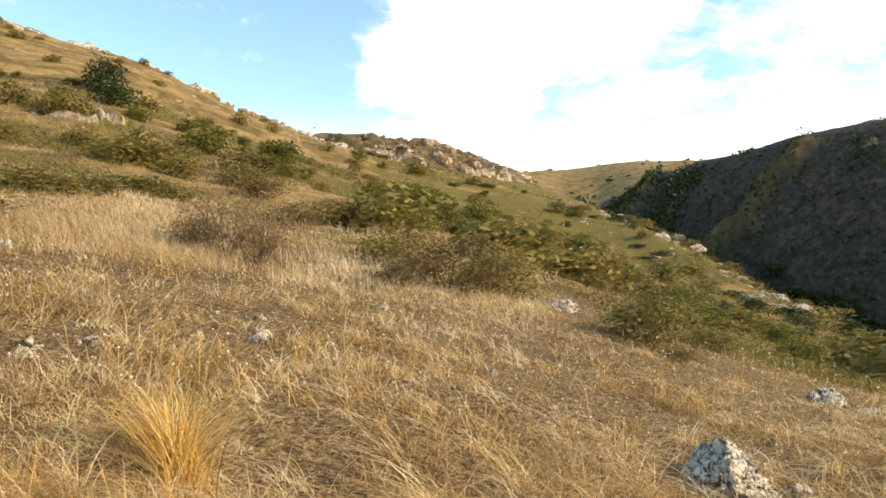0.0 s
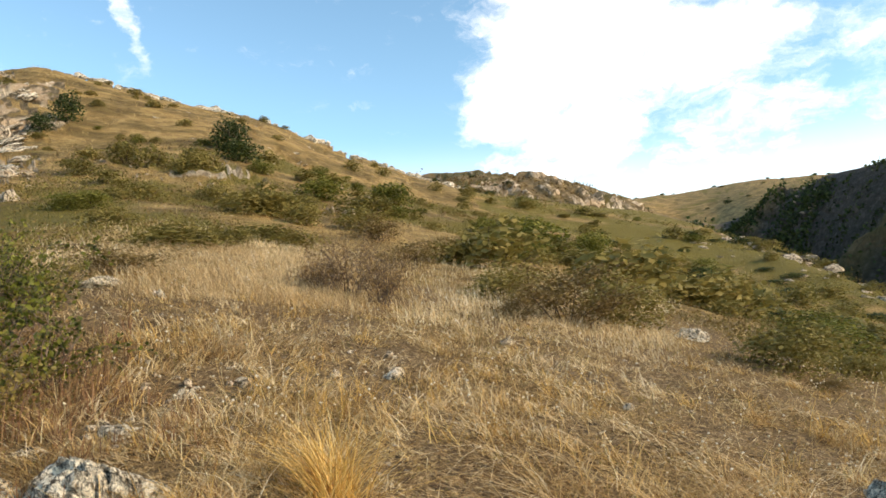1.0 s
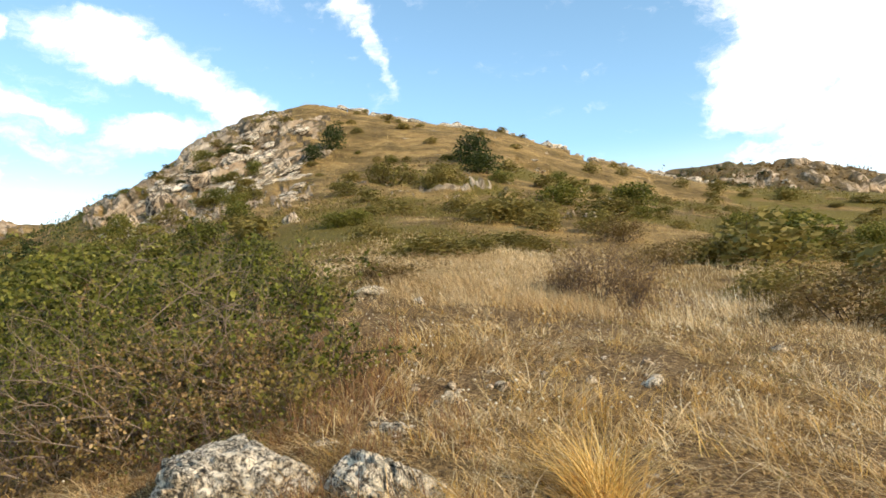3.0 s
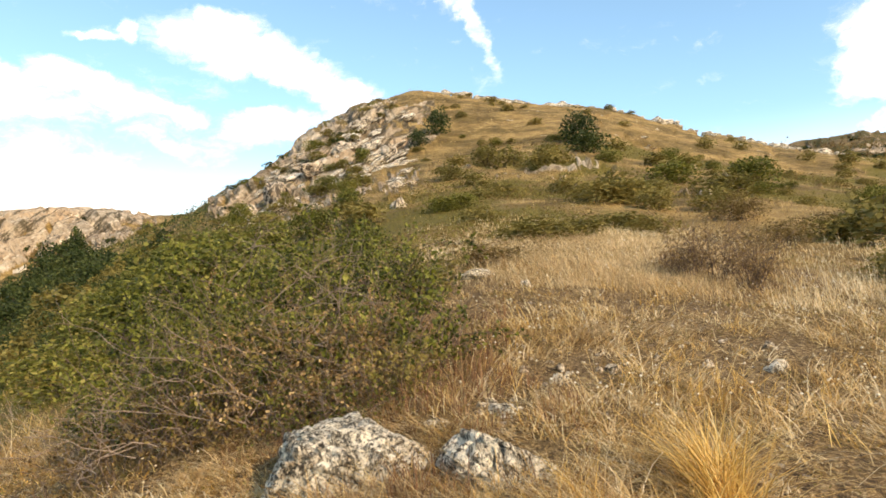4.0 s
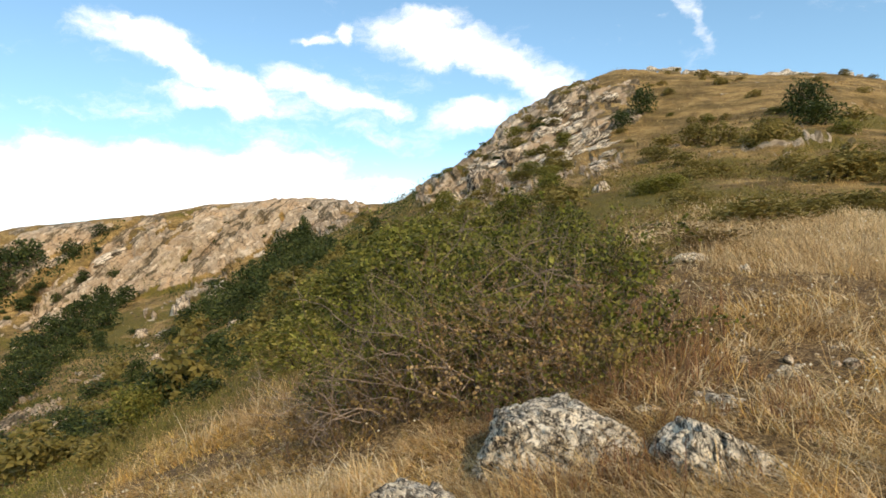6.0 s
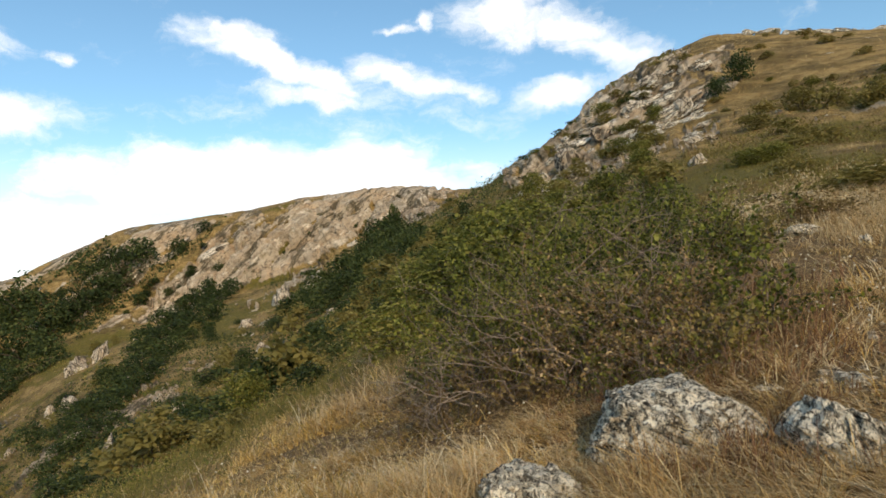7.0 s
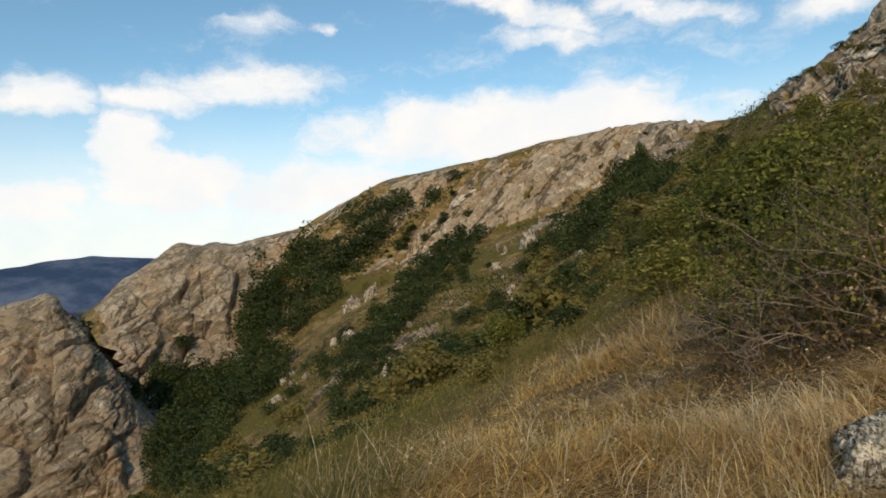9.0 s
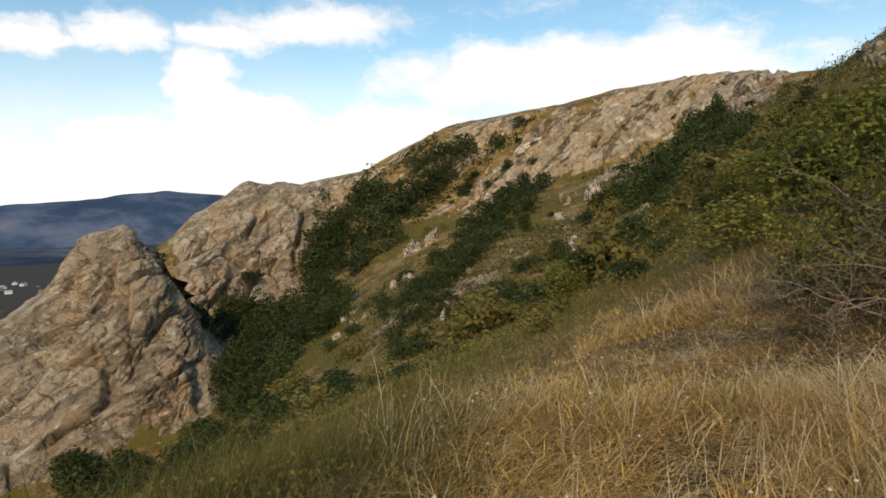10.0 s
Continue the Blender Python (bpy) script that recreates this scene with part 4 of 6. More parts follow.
def ribs(group, count, az0, az1, u0, u1, small, large, seed, dip, keep=0.0, far=130, stone=None, flat=(0.22, 0.45), name="rock_rib", sink=0.07):
    """Broken white beds of limestone standing out of the hillside, dipping with the slope."""
    rng = np.random.default_rng(seed)
    blocks = [boulder_mesh(seed + k, 0.5, 0.42, 0.5, 3, 34, stone or RIBSTONE) for k in range(6)]
    n = 0
    while n < count:
        a, lr = rng.uniform(az0, az1), rng.uniform(math.log(40), math.log(far))
        u = lookup(LAND_U, np.array([a]), np.array([lr]))[0]
        x, y = at(a, math.exp(lr))
        if not u0 < u < u1 or fbm(np.array([[x * 0.11, y * 0.11, 0]]), 2, seed)[0] < keep:
            continue
        width = rng.uniform(small, large) * rng.uniform(0.5, 1.0)
        ob = new(name, blocks[n % 6])
        ob.matrix_world = pose(x, y, ground1(x, y) - sink * width, rng.uniform(-12, 12), dip + rng.uniform(-9, 9), rng.uniform(-25, 25) + a)
        ob.scale = (width * rng.uniform(0.9, 1.5), width * rng.uniform(0.6, 0.9), width * rng.uniform(*flat))
        tagged(ob, "broken pale limestone bed jutting from the hillside", "rock", group)
        n += 1


ribs("limestone beds of the cliff", 34, 64, 96, 7.0, 7.68, 5, 13, 800, -30, -0.2, 195, CLIFFSTONE, (0.2, 0.4), "cliff_block", 0.14)
ribs("limestone beds on the hill flank", 170, 40.5, 55.0, 3.9, 5.75, 1.0, 3.6, 700, -22, -0.12)
ribs("limestone knob above the field", 9, 40.8, 42.6, 3.5, 4.0, 1.2, 2.4, 705, -10, -1.0)
ribs("limestone beds below the crest", 150, 7, 38, 5.66, 5.97, 1.0, 3.0, 720, 8, -0.3, 135, None, (0.45, 0.85), "crest_stone", 0.03)
ribs("limestone beds on the brow", 34, -28, -11, 4.3, 5.95, 1.0, 3.4, 740, 10, -0.1, 130, CRAGSTONE_FAR, (0.35, 0.7), "rock_rib", 0.06)
ribs("limestone beds on the hill", 18, 20, 44, 3.6, 5.4, 0.6, 1.6, 760, 0)
ribs("limestone beds on the gully side", 16, 68, 97, 4.0, 6.8, 1.4, 4.0, 780, -20, 0.0, 130, CRAGSTONE_FAR)

# ------------------------------------------------------------------ bushes
def branch_set(rng, height, spread, stems, forks, thick, droop=0.0, segs=6, levels=2):
    """Branch paths of a shrub: a list of (points, radii), and the tips."""
    paths, tips = [], []

    def grow(p, d, length, rad, depth):
        pts, k = [p], segs
        for i in range(k):
            d = unit(d + rng.normal(scale=0.20, size=3) + np.array([0, 0, -droop if depth else 0.03]))
            p = p + d * length / k
            pts.append(p)
        paths.append((np.array(pts), np.linspace(rad, rad * 0.45, k + 1)))
        if depth < levels:
            for _ in range(forks):
                s = rng.integers(2, k + 1)
                grow(pts[s], unit(d + rng.normal(scale=0.75, size=3)), length * rng.uniform(0.45, 0.7), rad * 0.5, depth + 1)
        tips.append(pts[-1])
        tips.append(pts[-3])

    for i in range(stems):
        a = rng.uniform(0, 2 * np.pi)
        out = rng.uniform(0.15, 1.0) * spread / max(height, 0.1) * 0.55
        d = unit(np.array([np.cos(a) * out, np.sin(a) * out, 0.8]))
        grow(np.array([np.cos(a), np.sin(a), 0]) * rng.uniform(0, 0.12) * spread - np.array([0, 0, 0.08]), d, height * rng.uniform(0.4, 0.85), thick * rng.uniform(0.7, 1.1), 0)
    return paths, np.array(tips)


def make_bush(name, label, seed, height, spread, leaves, leaf, mat, stems=8, forks=3, thick=0.02, clump=0.16, bark=None, category="bush", flat=0.55, segs=3, levels=1, mounds_n=26):
    rng = np.random.default_rng(seed)
    top = tagged(new(name), label, category)
    paths, tips = branch_set(rng, height, spread, stems, forks, thick, 0.0, segs, levels)
    part("woody_frame", raw_mesh("woody_frame", *join([tube_arrays(p, r, 3) for p, r in paths]), bark or BARK, True), top)
    if leaves:
        # uneven mounds of leaf round the branch tips and over the crown
        m = mounds_n
        u = unit(rng.normal(size=(m, 3)))
        u[:, 2] = np.abs(u[:, 2])
        mounds = u * np.array([spread / 2, spread / 2, height * 0.8]) * rng.uniform(0.45, 0.95, (m, 1)) + np.array([0, 0, height * 0.12])
        seeds = np.concatenate([tips, mounds])
        wgt = rng.uniform(0.1, 1.0, len(seeds)) * (0.25 + np.clip(seeds[:, 2] / height, 0, 1) ** 1.5)
        pick = rng.choice(len(seeds), leaves, p=wgt / wgt.sum())
        ball = unit(rng.normal(size=(leaves, 3))) * rng.uniform(0, 1, (leaves, 1)) ** 0.5
        pos = seeds[pick] + ball * clump * 1.7 * max(height, spread * 0.6) * np.array([1, 1, flat])
        pos[:, 2] = np.maximum(pos[:, 2], 0.02 * height)
        size = leaf * rng.uniform(0.6, 1.4, leaves)
        part("foliage", raw_mesh("foliage", *leaf_arrays(pos, size, rng), mat), top)
    return top


def make_mound(name, label, seed, leaves, leaf, mat, lobes=8, category="bush", bark=None, squat=1.0):
    """A rounded bush or small tree, one metre wide and high: woody frame and overlapping mounds of outward leaves."""
    rng = np.random.default_rng(seed)
    top = tagged(new(name), label, category)
    paths, _ = branch_set(rng, 0.75, 0.6, 3, 1, 0.016, 0.0, 3, 1)
    part("woody_frame", raw_mesh("woody_frame", *join([tube_arrays(p, r, 3) for p, r in paths]), bark or BARK, True), top)
    ang = np.arange(lobes) * 2.4 + rng.uniform(0, 6)
    out = 0.31 * np.sqrt((np.arange(lobes) + 0.3) / lobes) * rng.uniform(0.8, 1.15, lobes)
    rad = rng.uniform(0.15, 0.25, lobes)
    c = np.stack([np.cos(ang) * out, np.sin(ang) * out, (0.72 - 1.2 * out) * rng.uniform(0.7, 1.1, lobes)], 1)
    rz = np.minimum(rng.uniform(0.22, 0.34, lobes), np.maximum(c[:, 2], 0.16))
    pick = rng.choice(lobes, leaves, p=rad ** 2 / (rad ** 2).sum())
    d = unit(rng.normal(size=(leaves, 3)))
    d[:, 2] = np.where(rng.uniform(size=leaves) < 0.7, np.abs(d[:, 2]), d[:, 2])
    lump = 1 + 0.30 * vnoise(d * 2.6 + pick[:, None] * 7.0, seed)
    far = rng.uniform(0.72, 1.06, leaves) * lump * np.where(rng.uniform(size=leaves) < 0.07, 1.22, 1.0)
    pos = c[pick] + d * far[:, None] * np.stack([rad[pick], rad[pick], rz[pick]], 1)
    skirt = rng.uniform(size=leaves) < 0.3
    pos[:, 2] = np.where(skirt, pos[:, 2] * rng.uniform(0, 0.8, leaves), np.maximum(pos[:, 2], 0.0))
    part("foliage", raw_mesh("foliage", *leaf_arrays(pos, leaf * rng.uniform(0.6, 1.4, leaves), rng, normal=d * 1.3), mat), top)
    return top


def seat(ob, x, y, size, tall=1.0, turn=0.0):
    ob.matrix_world = pose(x, y, ground1(x, y) - 0.05 * size, 0, 0, turn) @ Matrix.Diagonal((size, size, size * tall, 1))


def plant(kinds, places, group, seed, label=""):
    """Bushes of the kinds given, at places (x, y, width in metres, height to width)."""
    rng = np.random.default_rng(seed)
    for i, p in enumerate(places):
        src = kinds[i % len(kinds)]
        x, y, width = p[:3]
        tall = (p[3] if len(p) > 3 else 0.66) * rng.uniform(0.95, 1.1)
        if src.get("used"):
            ob = copy_thing(src, pose(0, 0, 0))
        else:
            ob = src
            src["used"] = 1
        ob["group"] = group
        if label:
            ob["label"] = label
        seat(ob, x, y, width, tall, rng.uniform(0, 360))


# prototypes are one metre wide and one high
dark = [make_mound("shrub", "dense dark green shrub on the dry slope", 100 + k, 740, 0.049, LEAF_DARK) for k in range(4)]
olive = [make_mound("low_bush", "low olive green shrub on the dry slope", 110 + k, 430, 0.067, LEAF_OLIVE) for k in range(4)]
brown = [make_bush("shrub", "browned twiggy shrub with sparse leaves", 120 + k, 1.0, 1.0, 3000, 0.024, LEAF_BROWN, 9, 4, 0.008, 0.12) for k in range(3)]
green = [make_mound("green_bush", "leafy green shrub below the crags", 130, 2200, 0.032, LEAF_GREEN, 11)]
wood = [make_mound("hillside_shrub", "small dark green shrub on the rocky hillside", 140 + k, 370, 0.078, LEAF_DARK) for k in range(4)]
leafy = [make_mound("tree", "dense dark green tree crowding the rocky gully", 145 + k, 1350, 0.041, LEAF_DARK, 13, category="tree") for k in range(3)]

DARK_BUSHES = [(-23.4, 47.4, 3.4, 1.0), (-21.2, 44.2, 3.6, 0.6), (-1.5, 33.9, 4.8, 0.47), (2.2, 39.2, 2.6, 0.75), (5.2, 38.0, 2.5, 0.62), (8.6, 43.1, 2.0, 0.65), (-13.4, 38.5, 4.0, 0.42), (-9.8, 41.4, 3.5, 0.68), (-38.8, 49.6, 2.9, 1.09), (-38.6, 46.3, 2.5, 0.8),
               (-25.8, 24.8, 1.8, 0.83), (-40.7, 41.1, 1.9, 0.85), (16.9, 37.6, 2.4, 0.46), (23.1, 38.8, 2.1, 0.58), (20.5, 32.9, 2.2, 0.51), (-4.0, 40.1, 2.0, 0.67)]
OLIVE_BUSHES = [(-24.2, 35.8, 3.2, 0.44), (-19.3, 34.2, 2.3, 0.63), (-15.0, 28.4, 2.4, 0.4), (-12.1, 27.3, 3.7, 0.37), (-9.8, 25.5, 2.3, 0.44), (-8.6, 14.4, 1.5, 0.27), (-8.4, 16.4, 2.0, 0.26), (-7.3, 18.2, 2.3, 0.24), (-23.8, 31.1, 2.3, 0.4), (-12.4, 17.4, 1.9, 0.33),
                (-9.8, 34.8, 4.2, 0.29), (-19.0, 34.6, 3.6, 0.42), (-11.9, 26.1, 4.0, 0.29), (-8.0, 13.4, 2.6, 0.23), (-8.2, 18.7, 2.7, 0.25), (-7.9, 27.1, 2.8, 0.37), (-3.1, 20.8, 2.6, 0.33), (1.3, 16.6, 1.6, 0.42), (7.4, 30.4, 2.3, 0.4), (14.1, 37.7, 2.7, 0.38)]
EDGE_BUSHES = [(2.9, 9.8, 1.7, 0.52), (0.9, 11.6, 1.9, 0.5), (-0.9, 11.9, 1.7, 0.5), (4.4, 11.4, 1.3, 0.4)]
BROWN_BUSHES = [(0.0, 10.6, 1.9, 0.56), (-6.4, 8.7, 1.3, 0.41), (-6.7, 25.2, 2.4, 0.51), (-0.7, 9.8, 0.7, 0.56), (-3.6, 16.9, 1.7, 0.5), (3.0, 8.9, 0.5, 0.5)]
GREEN_BUSHES = [(-20.6, 17.8, 2.5, 0.55), (-21.1, 16.0, 2.6, 0.5), (-22.7, 15.0, 2.5, 0.55), (-11.2, 11.0, 1.6, 0.6), (-27.5, 15.9, 2.6, 0.6), (-38.7, 27.4, 2.4, 0.83), (-45.8, 23.5, 3.0, 0.71), (-50.4, 44.7, 3.4, 0.36), (-53, 38.3, 3.2, 0.42), (-36.1, 32.9, 2.7, 0.49)]
BROW_BUSHES = [(22.1, 35.6, 2.1, 0.58), (10.7, 39.6, 2.0, 0.50), (15.3, 30.4, 1.7, 0.42), (10.7, 27.8, 1.5, 0.50), (12.2, 22.7, 1.9, 0.33), (8.8, 26.9, 1.9, 0.38)]
GULLY_TREES = [(-160.2, -4.0, 5.8), (-164.5, -20.8, 6.9), (-132.0, -19.4, 4.3), (-137.5, -30.8, 6.4), (-169.9, 5.1, 5.7), (-163.5, -24.1, 7.7), (-145.0, -18.0, 4.7), (-103.2, -12.9, 4.3), (-156.8, -15.1, 5.6), (-145.6, -41.1, 5.6), (-133.8, -6.3, 5.4), (-144.5, -38.2, 5.7), (-140.4, -27.6, 5.5), (-119.8, -23.5, 5.3), (-89.7, -15.6, 3.2), (-131.0, -12.8, 4.6),
               (-89.0, -11.7, 3.9), (-163.4, 4.2, 6.1), (-151.1, -10.7, 7.3), (-86.1, -12.9, 3.4), (-161.1, 0.4, 6.5), (-169.2, -16.4, 5.5), (-169.1, -20.8, 5.5), (-135.7, -11.1, 4.6), (-106.3, -17.3, 4.6), (-158.4, -6.8, 6.9), (-170.0, -12.0, 8.3), (-145.6, -34.0, 5.9), (-157.0, -25.0, 7.1), (-169.7, 0.6, 6.4), (-137.6, -34.3, 4.7), (-165.7, 10.2, 7.3)]
GORGE_TREES = [(-92.0, -18.2, 4.4), (-66.1, -16.0, 2.4), (-129.2, -28.7, 5.7), (-97.7, -17.2, 3.9), (-87.5, -23.4, 3.4), (-134.1, -38.1, 5.7), (-134.2, -20.2, 4.3), (-95.6, -22.1, 4.2), (-103.7, -28.5, 4.4), (-84.9, -25.0, 2.8), (-156.0, -24.4, 5.8), (-141.8, -28.2, 5.3), (-143.7, -37.5, 6.4), (-123.5, -32.1, 5.3), (-93.5, -27.4, 3.6),
               (-143.0, -33.4, 7.0), (-117.2, -19.9, 4.1), (-89.6, -26.3, 3.8), (-79.6, -21.8, 2.5), (-157.4, -21.7, 7.3), (-113.3, -25.1, 4.5), (-83.4, -19.8, 2.7), (-94.1, -24.8, 4.4), (-82.5, -17.0, 3.8), (-122.7, -24.1, 4.4), (-134.2, -22.2, 5.3), (-117.4, -28.4, 3.7), (-71.9, -15.5, 2.8), (-143.7, -41.1, 5.4)]
SHRUB_BAND = [(-94.6, 6.2, 3.0), (-82.0, 6.8, 2.5), (-76.1, 2.3, 2.4), (-142.7, 18.3, 4.1), (-134.7, 22.2, 3.4), (-105.4, 13.1, 2.8), (-101.5, 10.8, 3.0), (-87.3, 8.5, 2.5), (-108.7, 16.5, 3.3), (-141.8, 15.8, 3.1), (-103.3, 8.5, 2.6), (-69.3, 1.9, 2.1), (-74.1, 3.9, 2.2), (-146.4, 21.9, 3.9), (-75.9, 5.4, 2.1), (-69.8, 3.0, 1.6), (-86.1, 3.4, 2.5), (-130.3, 19.5, 4.0),
              (-88.8, 4.6, 2.2), (-139.2, 25.1, 3.5), (-118.8, 12.4, 3.1), (-118.2, 10.3, 3.6), (-93.9, 11.4, 2.0), (-105.5, 6.9, 3.4)]
LOWER_BAND = [(-66.9, 1.5, 1.8), (-69.8, -0.3, 2.2), (-42.4, -2.0, 1.1), (-55.1, -1.8, 1.7), (-72.1, 2.7, 1.6), (-46.1, 0.0, 1.4), (-57.9, 0.1, 1.7), (-57.8, 1.4, 1.6), (-56.1, -0.8, 1.7), (-50.4, 1.0, 1.3), (-41.1, -0.9, 1.0), (-74.5, 0.5, 2.0), (-50.7, -2.6, 1.4), (-64.0, -1.7, 2.0)]
UPPER_BAND = [(-76.4, 35.8, 2.5), (-63.2, 23.8, 1.7), (-85.6, 37.3, 2.7), (-49.8, 23.0, 1.9), (-84.8, 27.2, 2.2), (-41.4, 18.2, 1.3), (-78.8, 23.2, 2.3), (-93.2, 35.5, 2.8), (-88.9, 31.9, 2.5), (-75.0, 19.6, 2.4), (-73.4, 20.8, 2.6), (-60.5, 20.0, 1.6), (-46.5, 18.5, 1.4), (-65.7, 26.8, 2.5), (-64.8, 22.8, 1.5), (-61.6, 18.6, 2.0), (-38.4, 18.3, 1.2), (-69.5, 30.0, 2.2),
              (-71.3, 32.5, 2.5), (-65.9, 20.7, 1.8), (-91.0, 40.8, 2.3), (-65.1, 25.4, 2.1), (-83.2, 28.7, 3.1), (-40.6, 17.2, 1.2), (-96.8, 38.6, 3.6), (-36.6, 16.9, 1.2), (-110.2, 46.9, 3.7), (-57.1, 27.5, 2.0), (-87.3, 36.4, 3.0), (-84.0, 25.7, 2.7), (-69.0, 23.1, 2.3), (-77.3, 28.9, 2.6)]
SHELF_BUSHES = [(-44.9, 10.8, 1.5), (-26.3, 6.0, 0.8), (-36.8, 7.6, 1.2), (-43.8, 8.0, 1.4), (-21.2, 6.2, 0.9), (-54.3, 9.0, 1.7), (-51.1, 7.0, 1.7), (-28.8, 7.9, 0.9), (-51.1, 10.9, 1.3), (-42.9, 6.9, 1.2), (-59.9, 8.1, 1.6), (-59.1, 11.0, 2.1), (-28.4, 7.2, 0.8), (-25.0, 7.8, 0.8)]
HOLLOW_BUSHES = [(-67.5, 29.1, 2.6), (-33.8, 13.6, 1.3), (-42.0, 21.4, 1.7), (-44.3, 16.8, 1.8), (-51.4, 23.4, 1.7), (-106.3, 46.2, 3.4), (-66.0, 25.1, 2.8), (-52.0, 24.8, 1.6), (-30.0, 14.0, 1.2), (-41.8, 17.4, 1.5), (-80.9, 32.2, 2.2), (-65.3, 20.9, 2.5), (-63.4, 22.1, 2.5), (-28.6, 15.2, 1.1), (-27.9, 14.0, 1.1), (-103.1, 42.2, 4.1), (-40.8, 14.7, 1.2), (-55.6, 23.1, 1.9), (-43.4, 19.2, 1.8)]
CLIFF_BUSHES = [(-163.4, 18.1, 5.4, 1.0), (-166.1, 24.2, 5.6, 0.62), (-151.9, 24.9, 3.8, 0.73), (-144.3, 29.7, 4.1, 0.82), (-115.5, 34.3, 4.0, 0.65), (-130.6, 51.8, 3.5, 1.2), (-126.0, 54.9, 3.0, 1.6), (-84.7, 32.9, 3.0, 0.75), (-74.6, 33.9, 2.7, 1.0), (-167.4, -11.2, 5.5, 1.0), (-172.9, -15.4, 5.7, 1.12), (-153.4, -38.6, 6.5, 0.52), (-145.2, -31.7, 4.9, 0.65), (-89.0, 7.0, 1.9, 1.0), (-95.0, 13.9, 2.4, 0.8), (-157.0, 9.3, 3.9, 0.8)]
LOWER_BUSHES = [(-39.0, 4.4, 2.6, 0.62), (-19.1, 5.3, 1.5, 0.56), (-20.8, 6.7, 1.1, 0.67), (-34.8, 5.3, 3.0, 0.55), (-58.4, 8.9, 4.4, 0.4), (-59.3, 11.6, 2.5, 0.8), (-69.9, 16.9, 3.6, 0.5), (-88.4, 1.6, 3.7, 0.8), (-74.5, -4.9, 3.7, 0.8), (-100.0, 5.5, 5.0, 0.57), (-104.0, 12.8, 5.4, 0.57), (-24.0, 8.4, 1.4), (-25.4, 10.1, 1.5)]
big_dark = [make_mound("shrub", "broad dense dark green shrub on the dry slope", 150 + k, 1400, 0.041, LEAF_DARK, 12) for k in range(2)]
fine_green = [make_mound("green_bush", "leafy mid-green shrub on the slope below the crags", 175 + k, 3000, 0.027, LEAF_GREEN, 14) for k in range(2)]
edge = [make_mound("low_bush", "dense dark olive bush at the edge of the straw", 155 + k, 3400, 0.026, LEAF_OLIVE, 14) for k in range(2)]
big_olive = [make_mound("low_bush", "broad low olive green shrub on the dry slope", 160 + k, 1600, 0.039, LEAF_OLIVE, 12) for k in range(2)]
big_green = [make_mound("green_bush", "broad leafy green shrub below the crags", 170 + k, 1600, 0.039, LEAF_GREEN, 12) for k in range(2)]
plant(big_dark + big_green, DARK_BUSHES, "dark bushes on the hill", 1)
plant(big_olive, [(x, y, 0.9 * w, 1.35 * t) for x, y, w, t in OLIVE_BUSHES], "olive bushes on the hill", 2)
plant(edge, EDGE_BUSHES, "dark bushes at the field edge", 15)
plant(brown, BROWN_BUSHES, "brown bushes at the field edge", 3)
plant(fine_green, GREEN_BUSHES, "green bushes under the crag", 4)
plant(dark + olive, BROW_BUSHES, "bushes on the falling slope", 5)
plant(leafy, [(x, y, 1.5 * w, 0.8) for x, y, w in GULLY_TREES + GORGE_TREES], "trees in the gully", 6)
plant(dark, [(x, y, 1.65 * w, 0.75) for x, y, w in SHRUB_BAND], "shrubs in a band by the gully", 7)
plant(dark, [(x, y, 1.65 * w, 0.75) for x, y, w in LOWER_BAND], "shrubs low on the gully side", 11)
plant(dark, [(x, y, 1.65 * w, 0.75) for x, y, w in UPPER_BAND], "shrubs in a band below the cliff", 12)
plant(dark + olive, [(*p, 0.6) for p in SHELF_BUSHES], "shrubs on the grassy shelf", 13)
plant(dark, [(x, y, 1.65 * w, 0.75) for x, y, w in HOLLOW_BUSHES], "shrubs in the hollow", 14)
plant(dark + wood, CLIFF_BUSHES, "shrubs below the cliff", 8)
plant(big_dark + dark, LOWER_BUSHES, "shrubs on the lower slope", 9)
plant(green, [(-26.6, 4.9, 2.3, 0.8)], "shrubs on the lower slope", 10, "rounded bright green shrub on the grassy slope")


def scatter(kinds, count, az0, az1, r0, r1, small, large, group, seed, tall=0.6, keep=None):
    rng = np.random.default_rng(seed)
    places = []
    while len(places) < count:
        a, r = rng.uniform(az0, az1), math.exp(rng.uniform(math.log(r0), math.log(r1)))
        x, y = at(a, r)
        u = lookup(LAND_U, np.array([a]), np.array([math.log(r)]))[0]
        if keep is not None and not keep(a, u, rng):
            continue
        places.append((x, y, rng.uniform(small, large), tall * rng.uniform(0.7, 1.3)))
    plant(kinds, places, group, seed)


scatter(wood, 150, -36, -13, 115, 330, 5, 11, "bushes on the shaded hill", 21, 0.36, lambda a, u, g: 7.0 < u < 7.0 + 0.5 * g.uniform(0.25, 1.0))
scatter(olive + dark, 75, -30, 0, 30, 90, 1.2, 3.2, "low bushes on the brow", 34, 0.3, lambda a, u, g: 3.0 < u < 5.85)
scatter(wood, 26, -12, 11, 175, 235, 1.5, 4, "bushes on the middle hill", 22, 0.3, lambda a, u, g: 7.1 < u < 7.6)
scatter(olive + green, 110, 6, 54, 20, 90, 0.8, 2.6, "small bushes on the hill", 23, 0.45, lambda a, u, g: 3.0 < u < 5.6 and not (39.5 < a < 44.5 and u < 4.0))
scatter(olive + green, 95, -34, 8, 18, 100, 1.2, 3.6, "small bushes on the falling slope", 24, 0.42, lambda a, u, g: 2.2 < u < 5.9)
